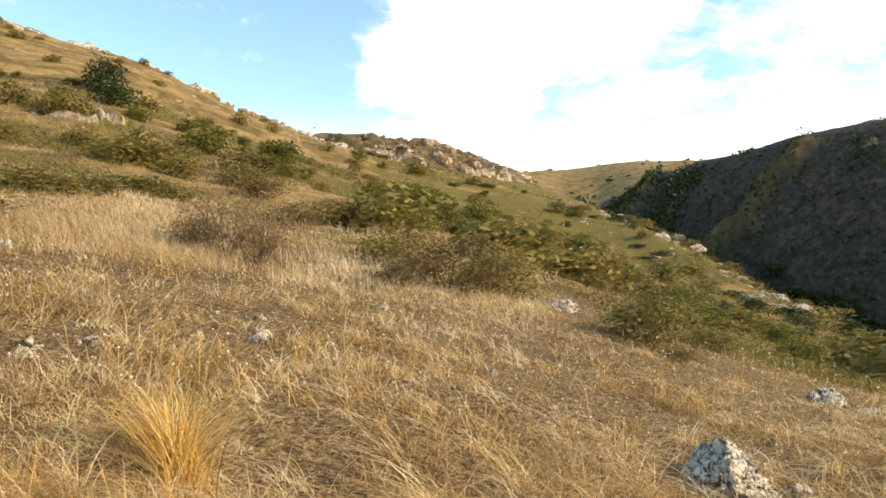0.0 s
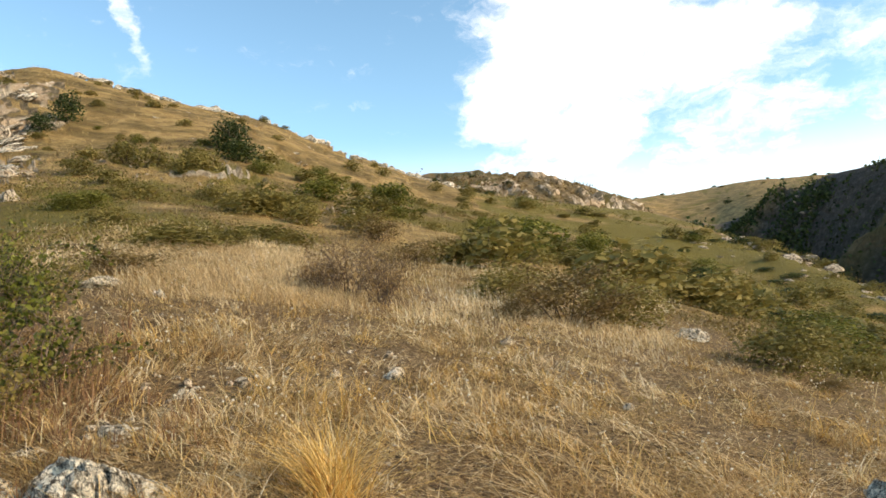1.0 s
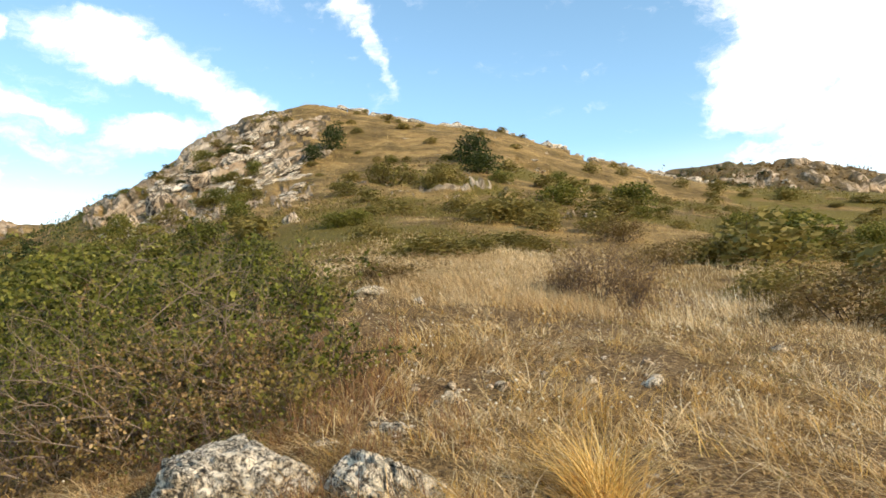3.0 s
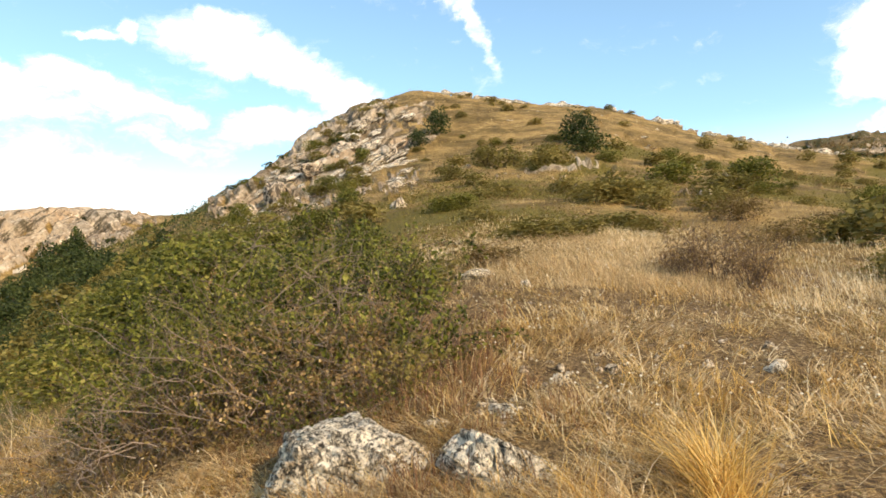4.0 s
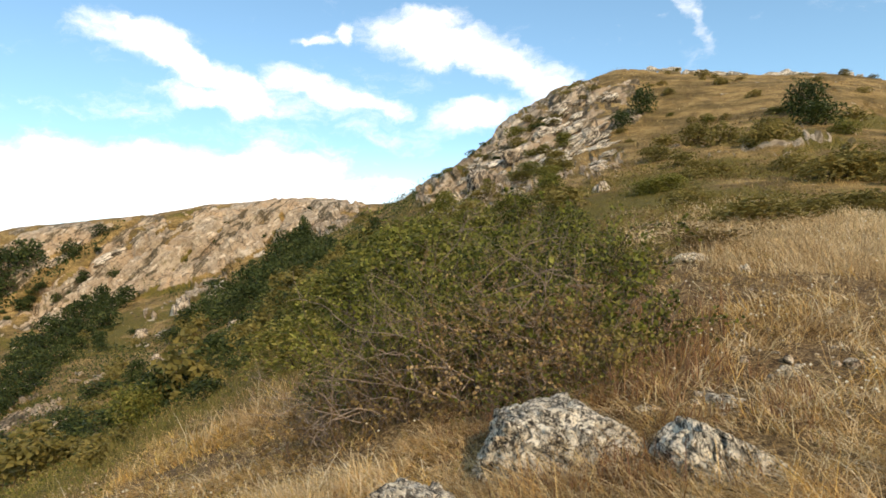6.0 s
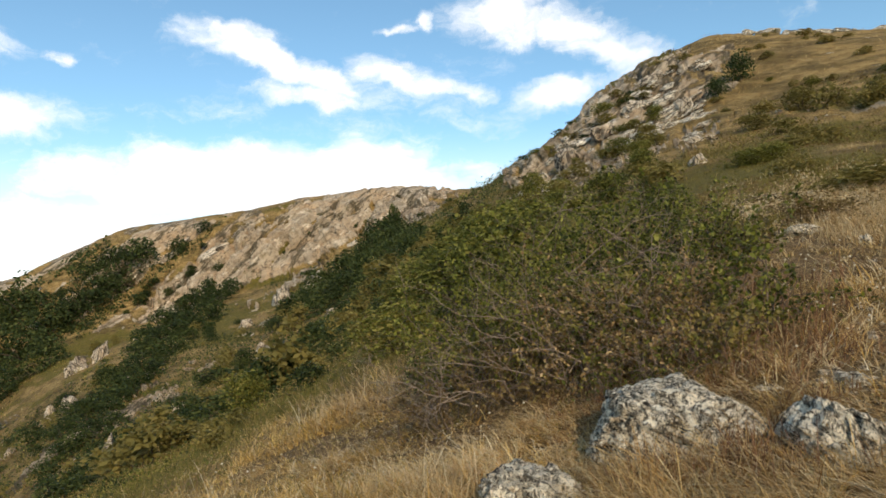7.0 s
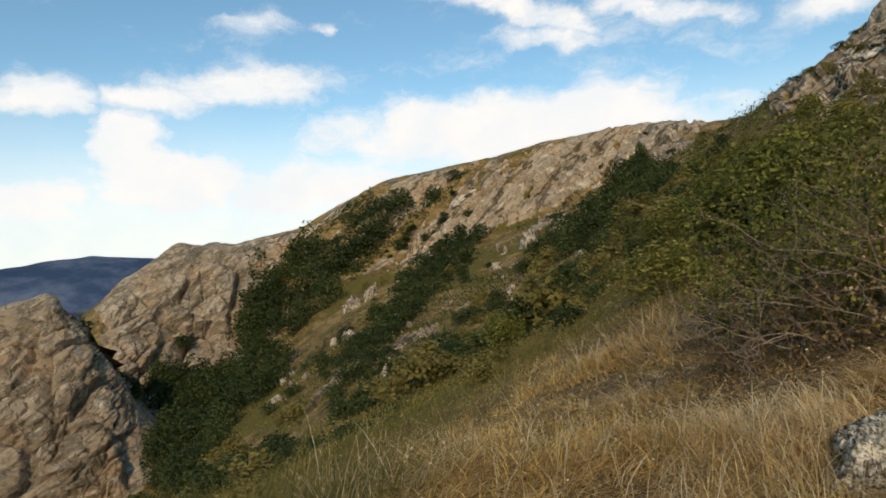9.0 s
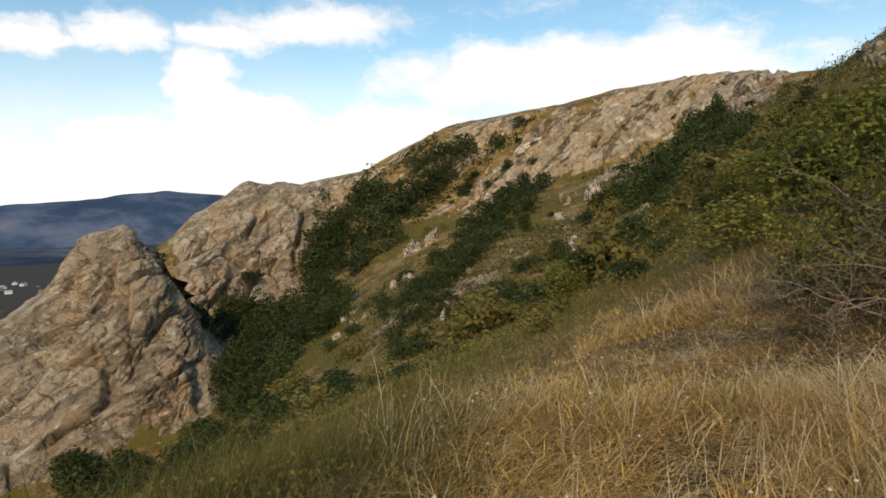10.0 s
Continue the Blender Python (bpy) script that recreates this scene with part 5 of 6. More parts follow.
scatter(wood, 4, 18, 36, 88, 100, 0.6, 1.1, "bushes on the skyline", 25, 0.3, lambda a, u, g: 5.9 < u < 6.0)
scatter(dark + olive + green, 22, 42, 57, 55, 100, 0.9, 2.6, "bushes on the crag", 26, 0.32, lambda a, u, g: 4.2 < u < 5.7)
scatter(dark + olive, 180, 60, 104, 28, 150, 1.2, 3.4, "dark shrubs on the gully side", 32, 0.6,
        lambda a, u, g: 3.0 < u < 7.3 and fbm(bedding(np.array([[*at(a, 40 + 12 * u), 4.0 * u]]), np.array([a])) * np.array([[0.16, 0.03, 0.03]]), 2, 35)[0] > 0.02)
scatter(fine_green + edge, 30, 55, 71, 12, 60, 1.3, 3.0, "green shrubs beyond the thicket", 33, 0.55, lambda a, u, g: 2.1 < u < 4.8)
scatter(olive + dark, 36, 62, 106, 14, 130, 0.5, 1.5, "small shrubs on the gully side", 27, 0.5, lambda a, u, g: 2.2 < u < 6.9)
scatter(wood, 60, 66, 99, 136, 178, 1.2, 3.6, "shrubs on the cliff", 29, 0.6, lambda a, u, g: 7.0 < u < 7.55)
scatter(dark, 75, 103.5, 124, 62, 84, 3.0, 6.5, "bushes at the foot of the crag", 31, 0.65)
scatter(wood, 16, 107.5, 111.5, 120, 150, 3.0, 5.5, "bushes behind the crag", 38, 0.7)
scatter(wood, 26, -24, -6, 500, 900, 4, 9, "bushes on the far hill", 30, 0.3, lambda a, u, g: 9.3 < u < 9.95)

# the thicket beside the boulders
def thicket(az, r, h, w, seed, mat, leaf, gap, label, stems=13, forks=4, thick=0.010, from_tip=0.75, bark=None, name="thicket_shrub", group="shrubs of the thicket"):
    """A loose shrub: arching stems, and leaves set along the outer part of every twig."""
    rng = np.random.default_rng(seed)
    x, y = at(az, r)
    top = tagged(new(name), label, "bush", group)
    paths, _ = branch_set(rng, h * 1.1, w, stems, forks, thick, 0.05, 4, 2)
    part("woody_frame", raw_mesh("woody_frame", *join([tube_arrays(p, q, 3) for p, q in paths]), bark or TWIGWOOD, True), top)
    pos = []
    for p, q in paths:
        length = np.linalg.norm(np.diff(p, axis=0), axis=1).sum()
        n = max(2, int(length * from_tip / gap * rng.uniform(0.3, 1.3)))
        f = (1 - from_tip * rng.uniform(0, 1, n)) * (len(p) - 1)
        k = np.minimum(f.astype(int), len(p) - 2)
        pos.append(p[k] + (p[k + 1] - p[k]) * (f - k)[:, None] + rng.normal(size=(n, 3)) * leaf * 0.55)
    pos = np.concatenate(pos)
    pos = pos[pos[:, 2] > 0.03]
    up = np.array([0.0, 0.0, 0.7])
    part("foliage", raw_mesh("foliage", *leaf_arrays(pos, leaf * rng.uniform(0.55, 1.25, len(pos)), rng, 1.55, up), mat), top)
    top.matrix_world = pose(x, y, ground1(x, y))


for az, r, h, w, label in ((45, 7.3, 1.0, 1.5, "leafy bright green shrub with thin brown stems"), (50, 6.7, 1.15, 1.7, "tall leafy green shrub with thin brown stems"), (54.5, 7.2, 1.2, 1.8, "tall leafy green shrub with thin brown stems"),
                           (59.5, 6.8, 1.05, 1.8, "tall leafy green shrub with thin brown stems"), (62.8, 7.0, 0.8, 1.3, "leafy bright green shrub with thin brown stems"), (41.5, 5.3, 0.62, 0.9, "sparse young green shrub in straw"), (43.2, 8.6, 0.8, 1.6, "leafy bright green shrub with thin brown stems"), (47.6, 8.3, 1.0, 1.7, "leafy bright green shrub with thin brown stems"), (61.5, 8.2, 0.9, 1.9, "leafy bright green shrub with thin brown stems"), (47.5, 5.5, 0.75, 1.1, "leafy bright green shrub with thin brown stems")):
    thicket(az, r, h, w, int(200 + az), LEAF_BRIGHT, 0.029, 0.0115, label, 17, 3, from_tip=0.7)
for az, r, h, w, label in ((61.5, 5.5, 0.75, 1.2, "olive green shrub turning yellow at the tips"), (49.5, 5.0, 0.6, 1.0, "olive green shrub turning yellow at the tips"), (52, 5.6, 0.85, 1.4, "olive green shrub turning yellow at the tips"), (56.5, 5.3, 0.85, 1.3, "olive green shrub turning yellow at the tips"), (57, 5.9, 0.9, 1.5, "olive green shrub turning yellow at the tips"), (65, 6.3, 0.5, 1.1, "olive green shrub turning yellow at the tips"), (44, 4.7, 0.5, 0.8, "sparse young olive shrub in straw"), (62, 6.0, 0.75, 1.4, "olive green shrub turning yellow at the tips"), (41.5, 7.4, 0.6, 1.3, "olive green shrub turning yellow at the tips"), (39.5, 9.6, 0.55, 1.6, "olive green shrub turning yellow at the tips")):
    thicket(az, r, h, w, int(260 + az), LEAF_OLIVE if az < 55 else LEAF_GREEN, 0.024, 0.0110, label, 16, 3)
for az, r, h, w, label in ((49, 4.8, 0.55, 1.0, "low browned twiggy shrub behind the boulder"), (54, 4.9, 0.65, 1.2, "browned twiggy shrub behind the boulder"), (59.5, 5.0, 0.62, 1.3, "browned twiggy shrub behind the boulder"), (64.5, 5.1, 0.5, 1.2, "browned twiggy shrub on the brow"), (68.5, 5.3, 0.32, 0.9, "low browned twiggy shrub on the brow"), (51, 5.2, 0.8, 1.1, "browned twiggy shrub behind the boulder"), (46.3, 5.0, 0.6, 0.9, "browned twiggy shrub behind the boulder"), (43, 6.2, 0.6, 1.1, "browned twiggy shrub at the thicket edge")):
    thicket(az, r, h, w, int(320 + az), HERB if az < 57 else LEAF_BROWN, 0.019, 0.014, label, 18, 3, 0.007, 0.7, DEADWOOD if az < 57 else TWIGWOOD)


for az, r, h, w in ((52.5, 4.55, 0.42, 0.8), (49.2, 4.45, 0.40, 0.8), (46.3, 4.55, 0.36, 0.7), (44.2, 5.0, 0.42, 0.8)):
    thicket(az, r, h, w, int(420 + az), LEAF_GREEN, 0.018, 0.016, "low sprawling green shrub at the foot of the thicket", 14, 3, 0.006, 0.7, TWIGWOOD)


def dead_branch(az, r, lift, heading, seed, length, label):
    """A bleached fallen bough with forked twigs."""
    rng = np.random.default_rng(seed)
    ob = tagged(new("dead_branch"), label, "branch", "dead boughs of the thicket")

    def grow(p, d, ln, rad, depth, over):
        pts = [p]
        for i in range(7):
            d = unit(d + rng.normal(scale=0.24, size=3) * (1, 1, 0.7))
            p = p + d * ln / 7
            pts.append(p)
        me = raw_mesh(("bough", "twig", "twiglet")[depth], *tube_arrays(np.array(pts), np.linspace(rad, rad * 0.3, 8), 5), DEADWOOD, True)
        mine = part(me.name.split(".")[0], me, over)
        if depth < 2:
            for _ in range(4):
                grow(pts[rng.integers(2, 8)], unit(d + rng.normal(scale=0.6, size=3) + np.array([0, 0, 0.12])), ln * rng.uniform(0.4, 0.7), rad * 0.6, depth + 1, ob if depth == 0 else mine)

    a = radians(heading)
    grow(np.zeros(3), unit(np.array([math.cos(a), math.sin(a), 0.40])), length * 1.15, 0.0048, 0, ob)
    x, y = at(az, r)
    ob.matrix_world = pose(x, y, ground1(x, y) + lift)


for k, (az, r, lift, heading, length) in enumerate([(58, 4.7, 0.18, 200, 0.75), (61, 4.8, 0.22, 170, 0.8), (54, 4.8, 0.25, 60, 0.65), (64, 4.8, 0.15, 215, 0.5), (66.5, 5.0, 0.12, 190, 0.4), (56, 4.7, 0.2, 120, 0.6), (59, 5.1, 0.5, 300, 0.6),
                                                   (62, 4.7, 0.15, 250, 0.6), (66, 5.0, 0.2, 100, 0.6), (51, 5.0, 0.45, 20, 0.6), (55, 5.3, 0.75, 40, 0.6), (53.5, 5.2, 0.7, 45, 0.6), (55, 4.7, 0.25, 225, 0.55), (67, 5.2, 0.15, 100, 0.4), (52, 5.0, 0.35, 330, 0.6), (60, 5.2, 0.4, 350, 0.6), (63, 5.3, 0.35, 10, 0.55), (57, 6.0, 0.95, 30, 0.6), (50, 5.8, 0.8, 200, 0.5)]):
    dead_branch(az, r, lift, heading, 300 + k, length, "bleached grey dead bough with forked twigs in the thicket")
for az, r, h, w in ((17.9, 10.1, 1.05, 1.3), (14.9, 9.8, 0.85, 1.0), (20.0, 10.3, 0.6, 0.6)):
    thicket(az, r, h, w, int(380 + az), HERB, 0.017, 0.016, "nearly leafless grey-brown shrub in the pale grass", 22, 4, 0.009, 0.8, TWIGWOOD, "bare_shrub", "bare shrubs in the field")

# ------------------------------------------------------------------ grass
def tuft_points(rng, count, az0, az1, r0, r1, thin=0.85):
    a = rng.uniform(az0, az1, count * 2)
    r = np.exp(rng.uniform(math.log(r0), math.log(r1), count * 2))
    x, y = -np.sin(np.radians(a)) * r, np.cos(np.radians(a)) * r
    ok = rng.uniform(size=len(x)) > bare(x, y) * thin
    for bx, by, br in ((*at(48.2, 3.74), 0.40), (*at(36.3, 3.35), 0.33), (*at(59.6, 3.34), 0.26), (*at(63.0, 3.22), 0.20), (*at(-22.0, 4.45), 0.24), (*at(36.3, 4.25), 0.25), *((x0, y0, w0 + 0.06) for x0, y0, w0, _ in LOOSE), (*at(31.6, 4.75), 0.15), (*at(15.0, 5.75), 0.14), (*at(42.1, 4.15), 0.15)):
        ok &= np.hypot(x - bx, y - by) > br
    return x[ok][:count], y[ok][:count]


def grass(name, label, mat, seed, tufts, per, az0, az1, r0, r1, length, width, lean, bend, spread=0.05, segs=3, thin=0.85, wind=2.6, blow=0.5, mask=None):
    rng = np.random.default_rng(seed)
    x, y = tuft_points(rng, tufts, az0, az1, r0, r1, thin)
    if mask is not None:
        k = rng.uniform(size=len(x)) < mask(x, y)
        x, y = x[k], y[k]
    n = len(x)
    r = np.hypot(x, y)
    grow = rng.uniform(0.5, 1.25, n) * np.maximum(0.35, 1 + 1.0 * fbm(np.stack([x, y, 0 * x], 1) * 0.9, 2, 58))
    X, Y = np.repeat(x, per), np.repeat(y, per)
    rr = np.repeat(r, per)
    X = X + rng.normal(size=len(X)) * spread * (0.6 + rr * 0.09)
    Y = Y + rng.normal(size=len(X)) * spread * (0.6 + rr * 0.09)
    base = np.stack([X, Y, ground(X, Y) - 0.01], 1)
    L = rng.uniform(*length, len(X)) * np.repeat(grow, per)
    W = rng.uniform(*width, len(X)) * (0.5 + rr * 0.19)
    flow = wind + 3.2 * fbm(np.stack([x, y, 0 * x], 1) * 0.45, 2, 57) + rng.normal(size=n) * 0.5
    h = np.where(rng.uniform(size=len(X)) < blow, np.repeat(flow, per) + rng.normal(size=len(X)) * 0.45, rng.uniform(0, 2 * np.pi, len(X)))
    v, t = blade_arrays(base, L, W, h, rng.uniform(*lean, len(X)), rng.uniform(*bend, len(X)), rng, segs)
    return tagged(new(name, raw_mesh(name, v, t, mat)), label, "grass", kind="stuff")


def not_thicket(x, y):
    az, lr = polar(x, y)
    r = np.exp(lr)
    return 1 - 0.6 * step(az, 42, 46) * step(az, 70, 66) * step(r, 4.3, 4.8) * step(r, 9.5, 8.5)


def sward(x, y, seed=52, scale=0.55, lo=-0.12, hi=0.16, least=0.12):
    """Patches of closer and thinner grass."""
    return least + (1 - least) * step(fbm(np.stack([x, y, 0 * x], 1) * scale, 3, seed), lo, hi)


def patchy(x, y, seed=88, scale=0.11):
    return step(fbm(np.stack([x, y, 0 * x], 1) * scale, 3, seed), -0.05, 0.2)


def gold_brow(x, y):
    """The golden top of the brow, which gives way to green weeds where it falls to the gully."""
    az, lr = polar(x, y)
    return step(az, 99 - 2.6 * (np.exp(lr) - 3.5), 91 - 2.6 * (np.exp(lr) - 3.5)) * not_thicket(x, y)


grass("thatch", "flattened grey straw and leaf litter over the soil", THATCH, 401, 8200, 9, -38, 122, 1.5, 16, (0.10, 0.32), (0.0040, 0.0078), (1.0, 1.5), (-0.1, 0.5), 0.07, 2, 0.85, blow=0.75, mask=lambda x, y: not_thicket(x, y) * sward(x, y, 59, 0.7, -0.2, 0.1, 0.2) * np.maximum(gold_brow(x, y), polar(x, y)[0] < 76))
grass("dry_grass", "tufts of dry golden straw across the slope", STRAW, 402, 1900, 24, -38, 100, 1.5, 6.5, (0.06, 0.24), (0.0030, 0.0062), (0.25, 1.35), (0.6, 2.2), 0.04, 3, 0.95, blow=0.35, mask=lambda x, y: not_thicket(x, y) * sward(x, y))
grass("dry_grass", "tufts of dry straw over the open field", STRAW, 412, 7200, 13, -38, 100, 5.5, 18, (0.05, 0.20), (0.0026, 0.0052), (0.25, 1.35), (0.5, 2.0), 0.035, 2, 0.95, blow=0.35, mask=lambda x, y: not_thicket(x, y) * sward(x, y))
grass("tall_stalks", "tall thin dry stalks standing above the straw", STRAW, 403, 150, 3, -38, 100, 2.6, 12, (0.20, 0.36), (0.0010, 0.0017), (0.0, 0.6), (0.2, 1.2), 0.05, 4, 0.9, mask=not_thicket)
grass("reddish_weeds", "rusty brown dead weeds round the boulders", RUSTY, 411, 190, 14, 30, 58, 3.0, 4.9, (0.06, 0.20), (0.004, 0.008), (0.0, 0.7), (0.0, 0.6), 0.03, 2, 0.0, blow=0.2)
grass("golden_tufts", "bright golden feathery grass tufts", GOLD, 404, 6, 85, 19.3, 23.8, 2.9, 3.5, (0.55, 0.95), (0.0032, 0.0060), (0.05, 0.85), (0.3, 1.5), 0.05, 4, 0.0, blow=0.3)
grass("golden_tufts", "tall feathery straw tufts", STRAW, 422, 5, 70, 19.6, 23.4, 3.0, 3.5, (0.55, 1.0), (0.0030, 0.0054), (0.1, 0.95), (0.4, 1.7), 0.06, 4, 0.0, blow=0.3)
grass("golden_tufts", "bright golden feathery grass tufts", GOLD, 410, 120, 26, -36, 44, 2.4, 9, (0.16, 0.36), (0.0026, 0.0050), (0.15, 1.1), (0.4, 1.6), 0.06, 3, 0.6, blow=0.4)
grass("golden_tufts", "golden straw leaning over the boulders", STRAW, 413, 330, 24, 30, 74, 2.4, 4.5, (0.10, 0.30), (0.0026, 0.0050), (0.1, 1.1), (0.4, 1.6), 0.04, 3, 0.0, blow=0.4)
grass("bleached_tussocks", "pale straw falling over the foot of the thicket", PALE, 424, 110, 30, 53, 72, 3.3, 4.6, (0.14, 0.36), (0.0026, 0.0050), (0.2, 1.2), (0.6, 2.0), 0.05, 4, 0.0, blow=0.6)
grass("golden_tufts", "bright golden feathery grass on the brow", GOLD, 405, 760, 24, 56, 106, 1.9, 9.5, (0.08, 0.27), (0.0036, 0.0070), (0.2, 1.25), (0.5, 2.0), 0.07, 3, 0.9, mask=lambda x, y: gold_brow(x, y) * sward(x, y, 53, 0.8))
grass("golden_tufts", "bright golden feathery grass on the brow", GOLD, 414, 950, 24, 58, 104, 2.1, 11.0, (0.10, 0.29), (0.0036, 0.0070), (0.25, 1.3), (0.8, 2.3), 0.06, 3, 0.75, blow=0.5, mask=lambda x, y: gold_brow(x, y) * sward(x, y, 54, 0.8, -0.2, 0.1, 0.35))
grass("yellow_grass", "yellow-green grass among the gold on the brow", YELLOW, 419, 170, 22, 66, 106, 2.4, 10.0, (0.10, 0.26), (0.0034, 0.0062), (0.1, 1.0), (0.4, 1.6), 0.06, 3, 0.5, blow=0.5, mask=lambda x, y: sward(x, y, 63, 0.7, -0.1, 0.15, 0.1) * not_thicket(x, y))
grass("tall_stalks", "tall nodding stalks along the edge of the brow", PALE, 420, 400, 4, 64, 100, 2.5, 8.5, (0.22, 0.44), (0.0022, 0.0036), (0.0, 0.5), (0.3, 1.3), 0.05, 4, 0.4, mask=not_thicket)
grass("reddish_weeds", "tall rusty stalks at the thicket edge", RUSTY, 421, 70, 10, 35, 45, 4.2, 7.0, (0.16, 0.38), (0.0035, 0.0065), (0.0, 0.5), (0.0, 0.7), 0.05, 3, 0.2, blow=0.2)
grass("tussock_grass", "arching tussocks of long golden straw", STRAW, 415, 330, 46, -37, 92, 1.8, 9.5, (0.16, 0.40), (0.0028, 0.0056), (0.15, 1.15), (0.9, 2.3), 0.05, 4, 0.9, blow=0.5, mask=not_thicket)
grass("dry_grass", "dry straw on the slope below", STRAW, 416, 1100, 14, 116, 324, 0.5, 9, (0.08, 0.30), (0.0030, 0.0060), (0.3, 1.5), (0.3, 1.5), 0.06, 2, 0.8)
grass("bleached_tussocks", "cream bleached tussocks among the golden straw", PALE, 417, 640, 42, -37, 76, 1.9, 9, (0.14, 0.38), (0.0032, 0.0062), (0.4, 1.3), (0.8, 2.3), 0.06, 4, 0.9, blow=0.75, mask=not_thicket)
grass("field_grass", "pale dry grass on the open field", PALE, 406, 7500, 6, -8, 40, 8.5, 22, (0.12, 0.30), (0.0020, 0.0036), (0.05, 0.6), (0.1, 0.8), 0.10, 2, 0.3, mask=lambda x, y: sward(x, y, 55, 0.22, -0.12, 0.10, 0.10))
grass("field_grass", "close pale straw on the upper field", PALE, 418, 3400, 7, 17, 35, 8.6, 17, (0.10, 0.26), (0.0020, 0.0036), (0.1, 0.8), (0.2, 1.0), 0.08, 2, 0.2, mask=not_thicket)
grass("green_grass", "yellow-green grass on the damp slope", MEADOW, 407, 4200, 6, -38, 60, 9, 60, (0.10, 0.28), (0.0020, 0.0036), (0.1, 0.7), (0.1, 0.6), 0.12, 2, 0.3,
      mask=lambda x, y: step(greenness(x, y), 0.30, 0.55))
grass("green_grass", "yellow-green grass falling into the gully", MEADOW, 408, 5600, 7, 60, 122, 3.2, 42, (0.16, 0.46), (0.0020, 0.0036), (0.1, 0.9), (0.2, 1.0), 0.10, 2, 0.3, mask=lambda x, y: not_thicket(x, y) * (1 - 0.95 * gold_brow(x, y) * step(np.hypot(x, y), 10, 8)))
grass("hill_grass", "dry ochre grass on the gully side", STRAW, 423, 4200, 6, 58, 106, 20, 140, (0.14, 0.36), (0.0018, 0.0032), (0.1, 0.9), (0.1, 0.8), 0.12, 2, 0.3,
      mask=lambda x, y: (1 - 0.9 * rockiness(x, y, ground(x, y))) * (0.35 + 0.65 * patchy(x, y, 94, 0.12)))
grass("hill_grass", "dry grass on the upper hill", STRAW, 409, 5200, 5, -34, 66, 26, 130, (0.14, 0.34), (0.0016, 0.0030), (0.05, 0.6), (0.1, 0.6), 0.12, 2, 0.3,
      mask=lambda x, y: (1 - 0.9 * rockiness(x, y, ground(x, y))) * step(greenness(x, y), 0.75, 0.35))


def scrub(name, label, mat, seed, count, az0, az1, r0, r1, height, per, leaf, mask):
    """Low mixed scrub: small leafy cushions, many to the metre."""
    rng = np.random.default_rng(seed)
    a = rng.uniform(az0, az1, count)
    r = np.exp(rng.uniform(math.log(r0), math.log(r1), count))
    x, y = -np.sin(np.radians(a)) * r, np.cos(np.radians(a)) * r
    k = rng.uniform(size=count) < mask(x, y)
    x, y, r = x[k], y[k], r[k]
    h = height * rng.uniform(0.3, 1.2, len(x)) * (0.7 + 0.02 * r)
    X, Y, H, RR = (np.repeat(q, per) for q in (x, y, h, r))
    n = len(X)
    g = rng.normal(size=(n, 3))
    X, Y = X + g[:, 0] * H * 0.6, Y + g[:, 1] * H * 0.6
    pos = np.stack([X, Y, ground(X, Y) + np.abs(g[:, 2]) * H * 0.5], 1)
    v, t = leaf_arrays(pos, (leaf * (0.6 + 0.022 * RR)) * rng.uniform(0.6, 1.4, n), rng)
    return tagged(new(name, raw_mesh(name, v, t, mat)), label, "scrub", kind="stuff")


def herbs(seed, count, az0, az1, r0, r1, mat, label):
    """Withered knee-low herbs: fuzzy cushions of tiny leaves between the tufts."""
    rng = np.random.default_rng(seed)
    x, y = tuft_points(rng, count, az0, az1, r0, r1, 0.75)
    per = 32
    h = rng.uniform(0.05, 0.16, len(x)) * (0.8 + 0.03 * np.hypot(x, y))
    X, Y, H = np.repeat(x, per), np.repeat(y, per), np.repeat(h, per)
    g = rng.normal(size=(len(X), 3))
    X, Y = X + g[:, 0] * H * 0.75, Y + g[:, 1] * H * 0.75
    pos = np.stack([X, Y, ground(X, Y) + np.abs(g[:, 2]) * H * 0.6], 1)
    v, t = leaf_arrays(pos, 0.0042 * (0.7 + 0.2 * np.hypot(X, Y)) * rng.uniform(0.6, 1.4, len(X)), rng, 2.6)
    tagged(new("dry_herbs", raw_mesh("dry_herbs", v, t, mat)), label, "herbs", kind="stuff")


herbs(505, 1700, -37, 100, 1.9, 14, HERB, "withered grey-brown herbs between the straw tufts")
herbs(506, 600, -37, 100, 2.2, 14, LEAF_OLIVE, "olive green herbs between the straw tufts")


def slanted(x, y):
    """Bands that follow the beds of rock down the gully side."""
    z = ground(x, y)
    b = bedding(np.stack([x, y, z], 1), polar(x, y)[0]) * np.array([0.13, 0.03, 0.025])
    return step(fbm(b, 3, 36), -0.02, 0.12)


scrub("low_scrub", "low olive scrub in bands across the slope", LEAF_OLIVE, 501, 11000, -38, 60, 13, 70, 0.34, 12, 0.045, lambda x, y: step(greenness(x, y), 0.25, 0.5) * patchy(x, y))
scrub("low_scrub", "low browned scrub between the olive bands", LEAF_BROWN, 502, 5600, -38, 60, 13, 70, 0.32, 10, 0.045, lambda x, y: step(greenness(x, y), 0.2, 0.4) * patchy(x, y, 99))
scrub("low_scrub", "low green scrub on the gully side", LEAF_GREEN, 503, 5600, 58, 112, 8, 130, 0.34, 10, 0.045, lambda x, y: 0.8 * patchy(x, y, 77, 0.13))
scrub("low_scrub", "dark green scrub in slanting bands by the gully", LEAF_DARK, 511, 7600, 56, 112, 22, 150, 0.42, 10, 0.055, slanted)
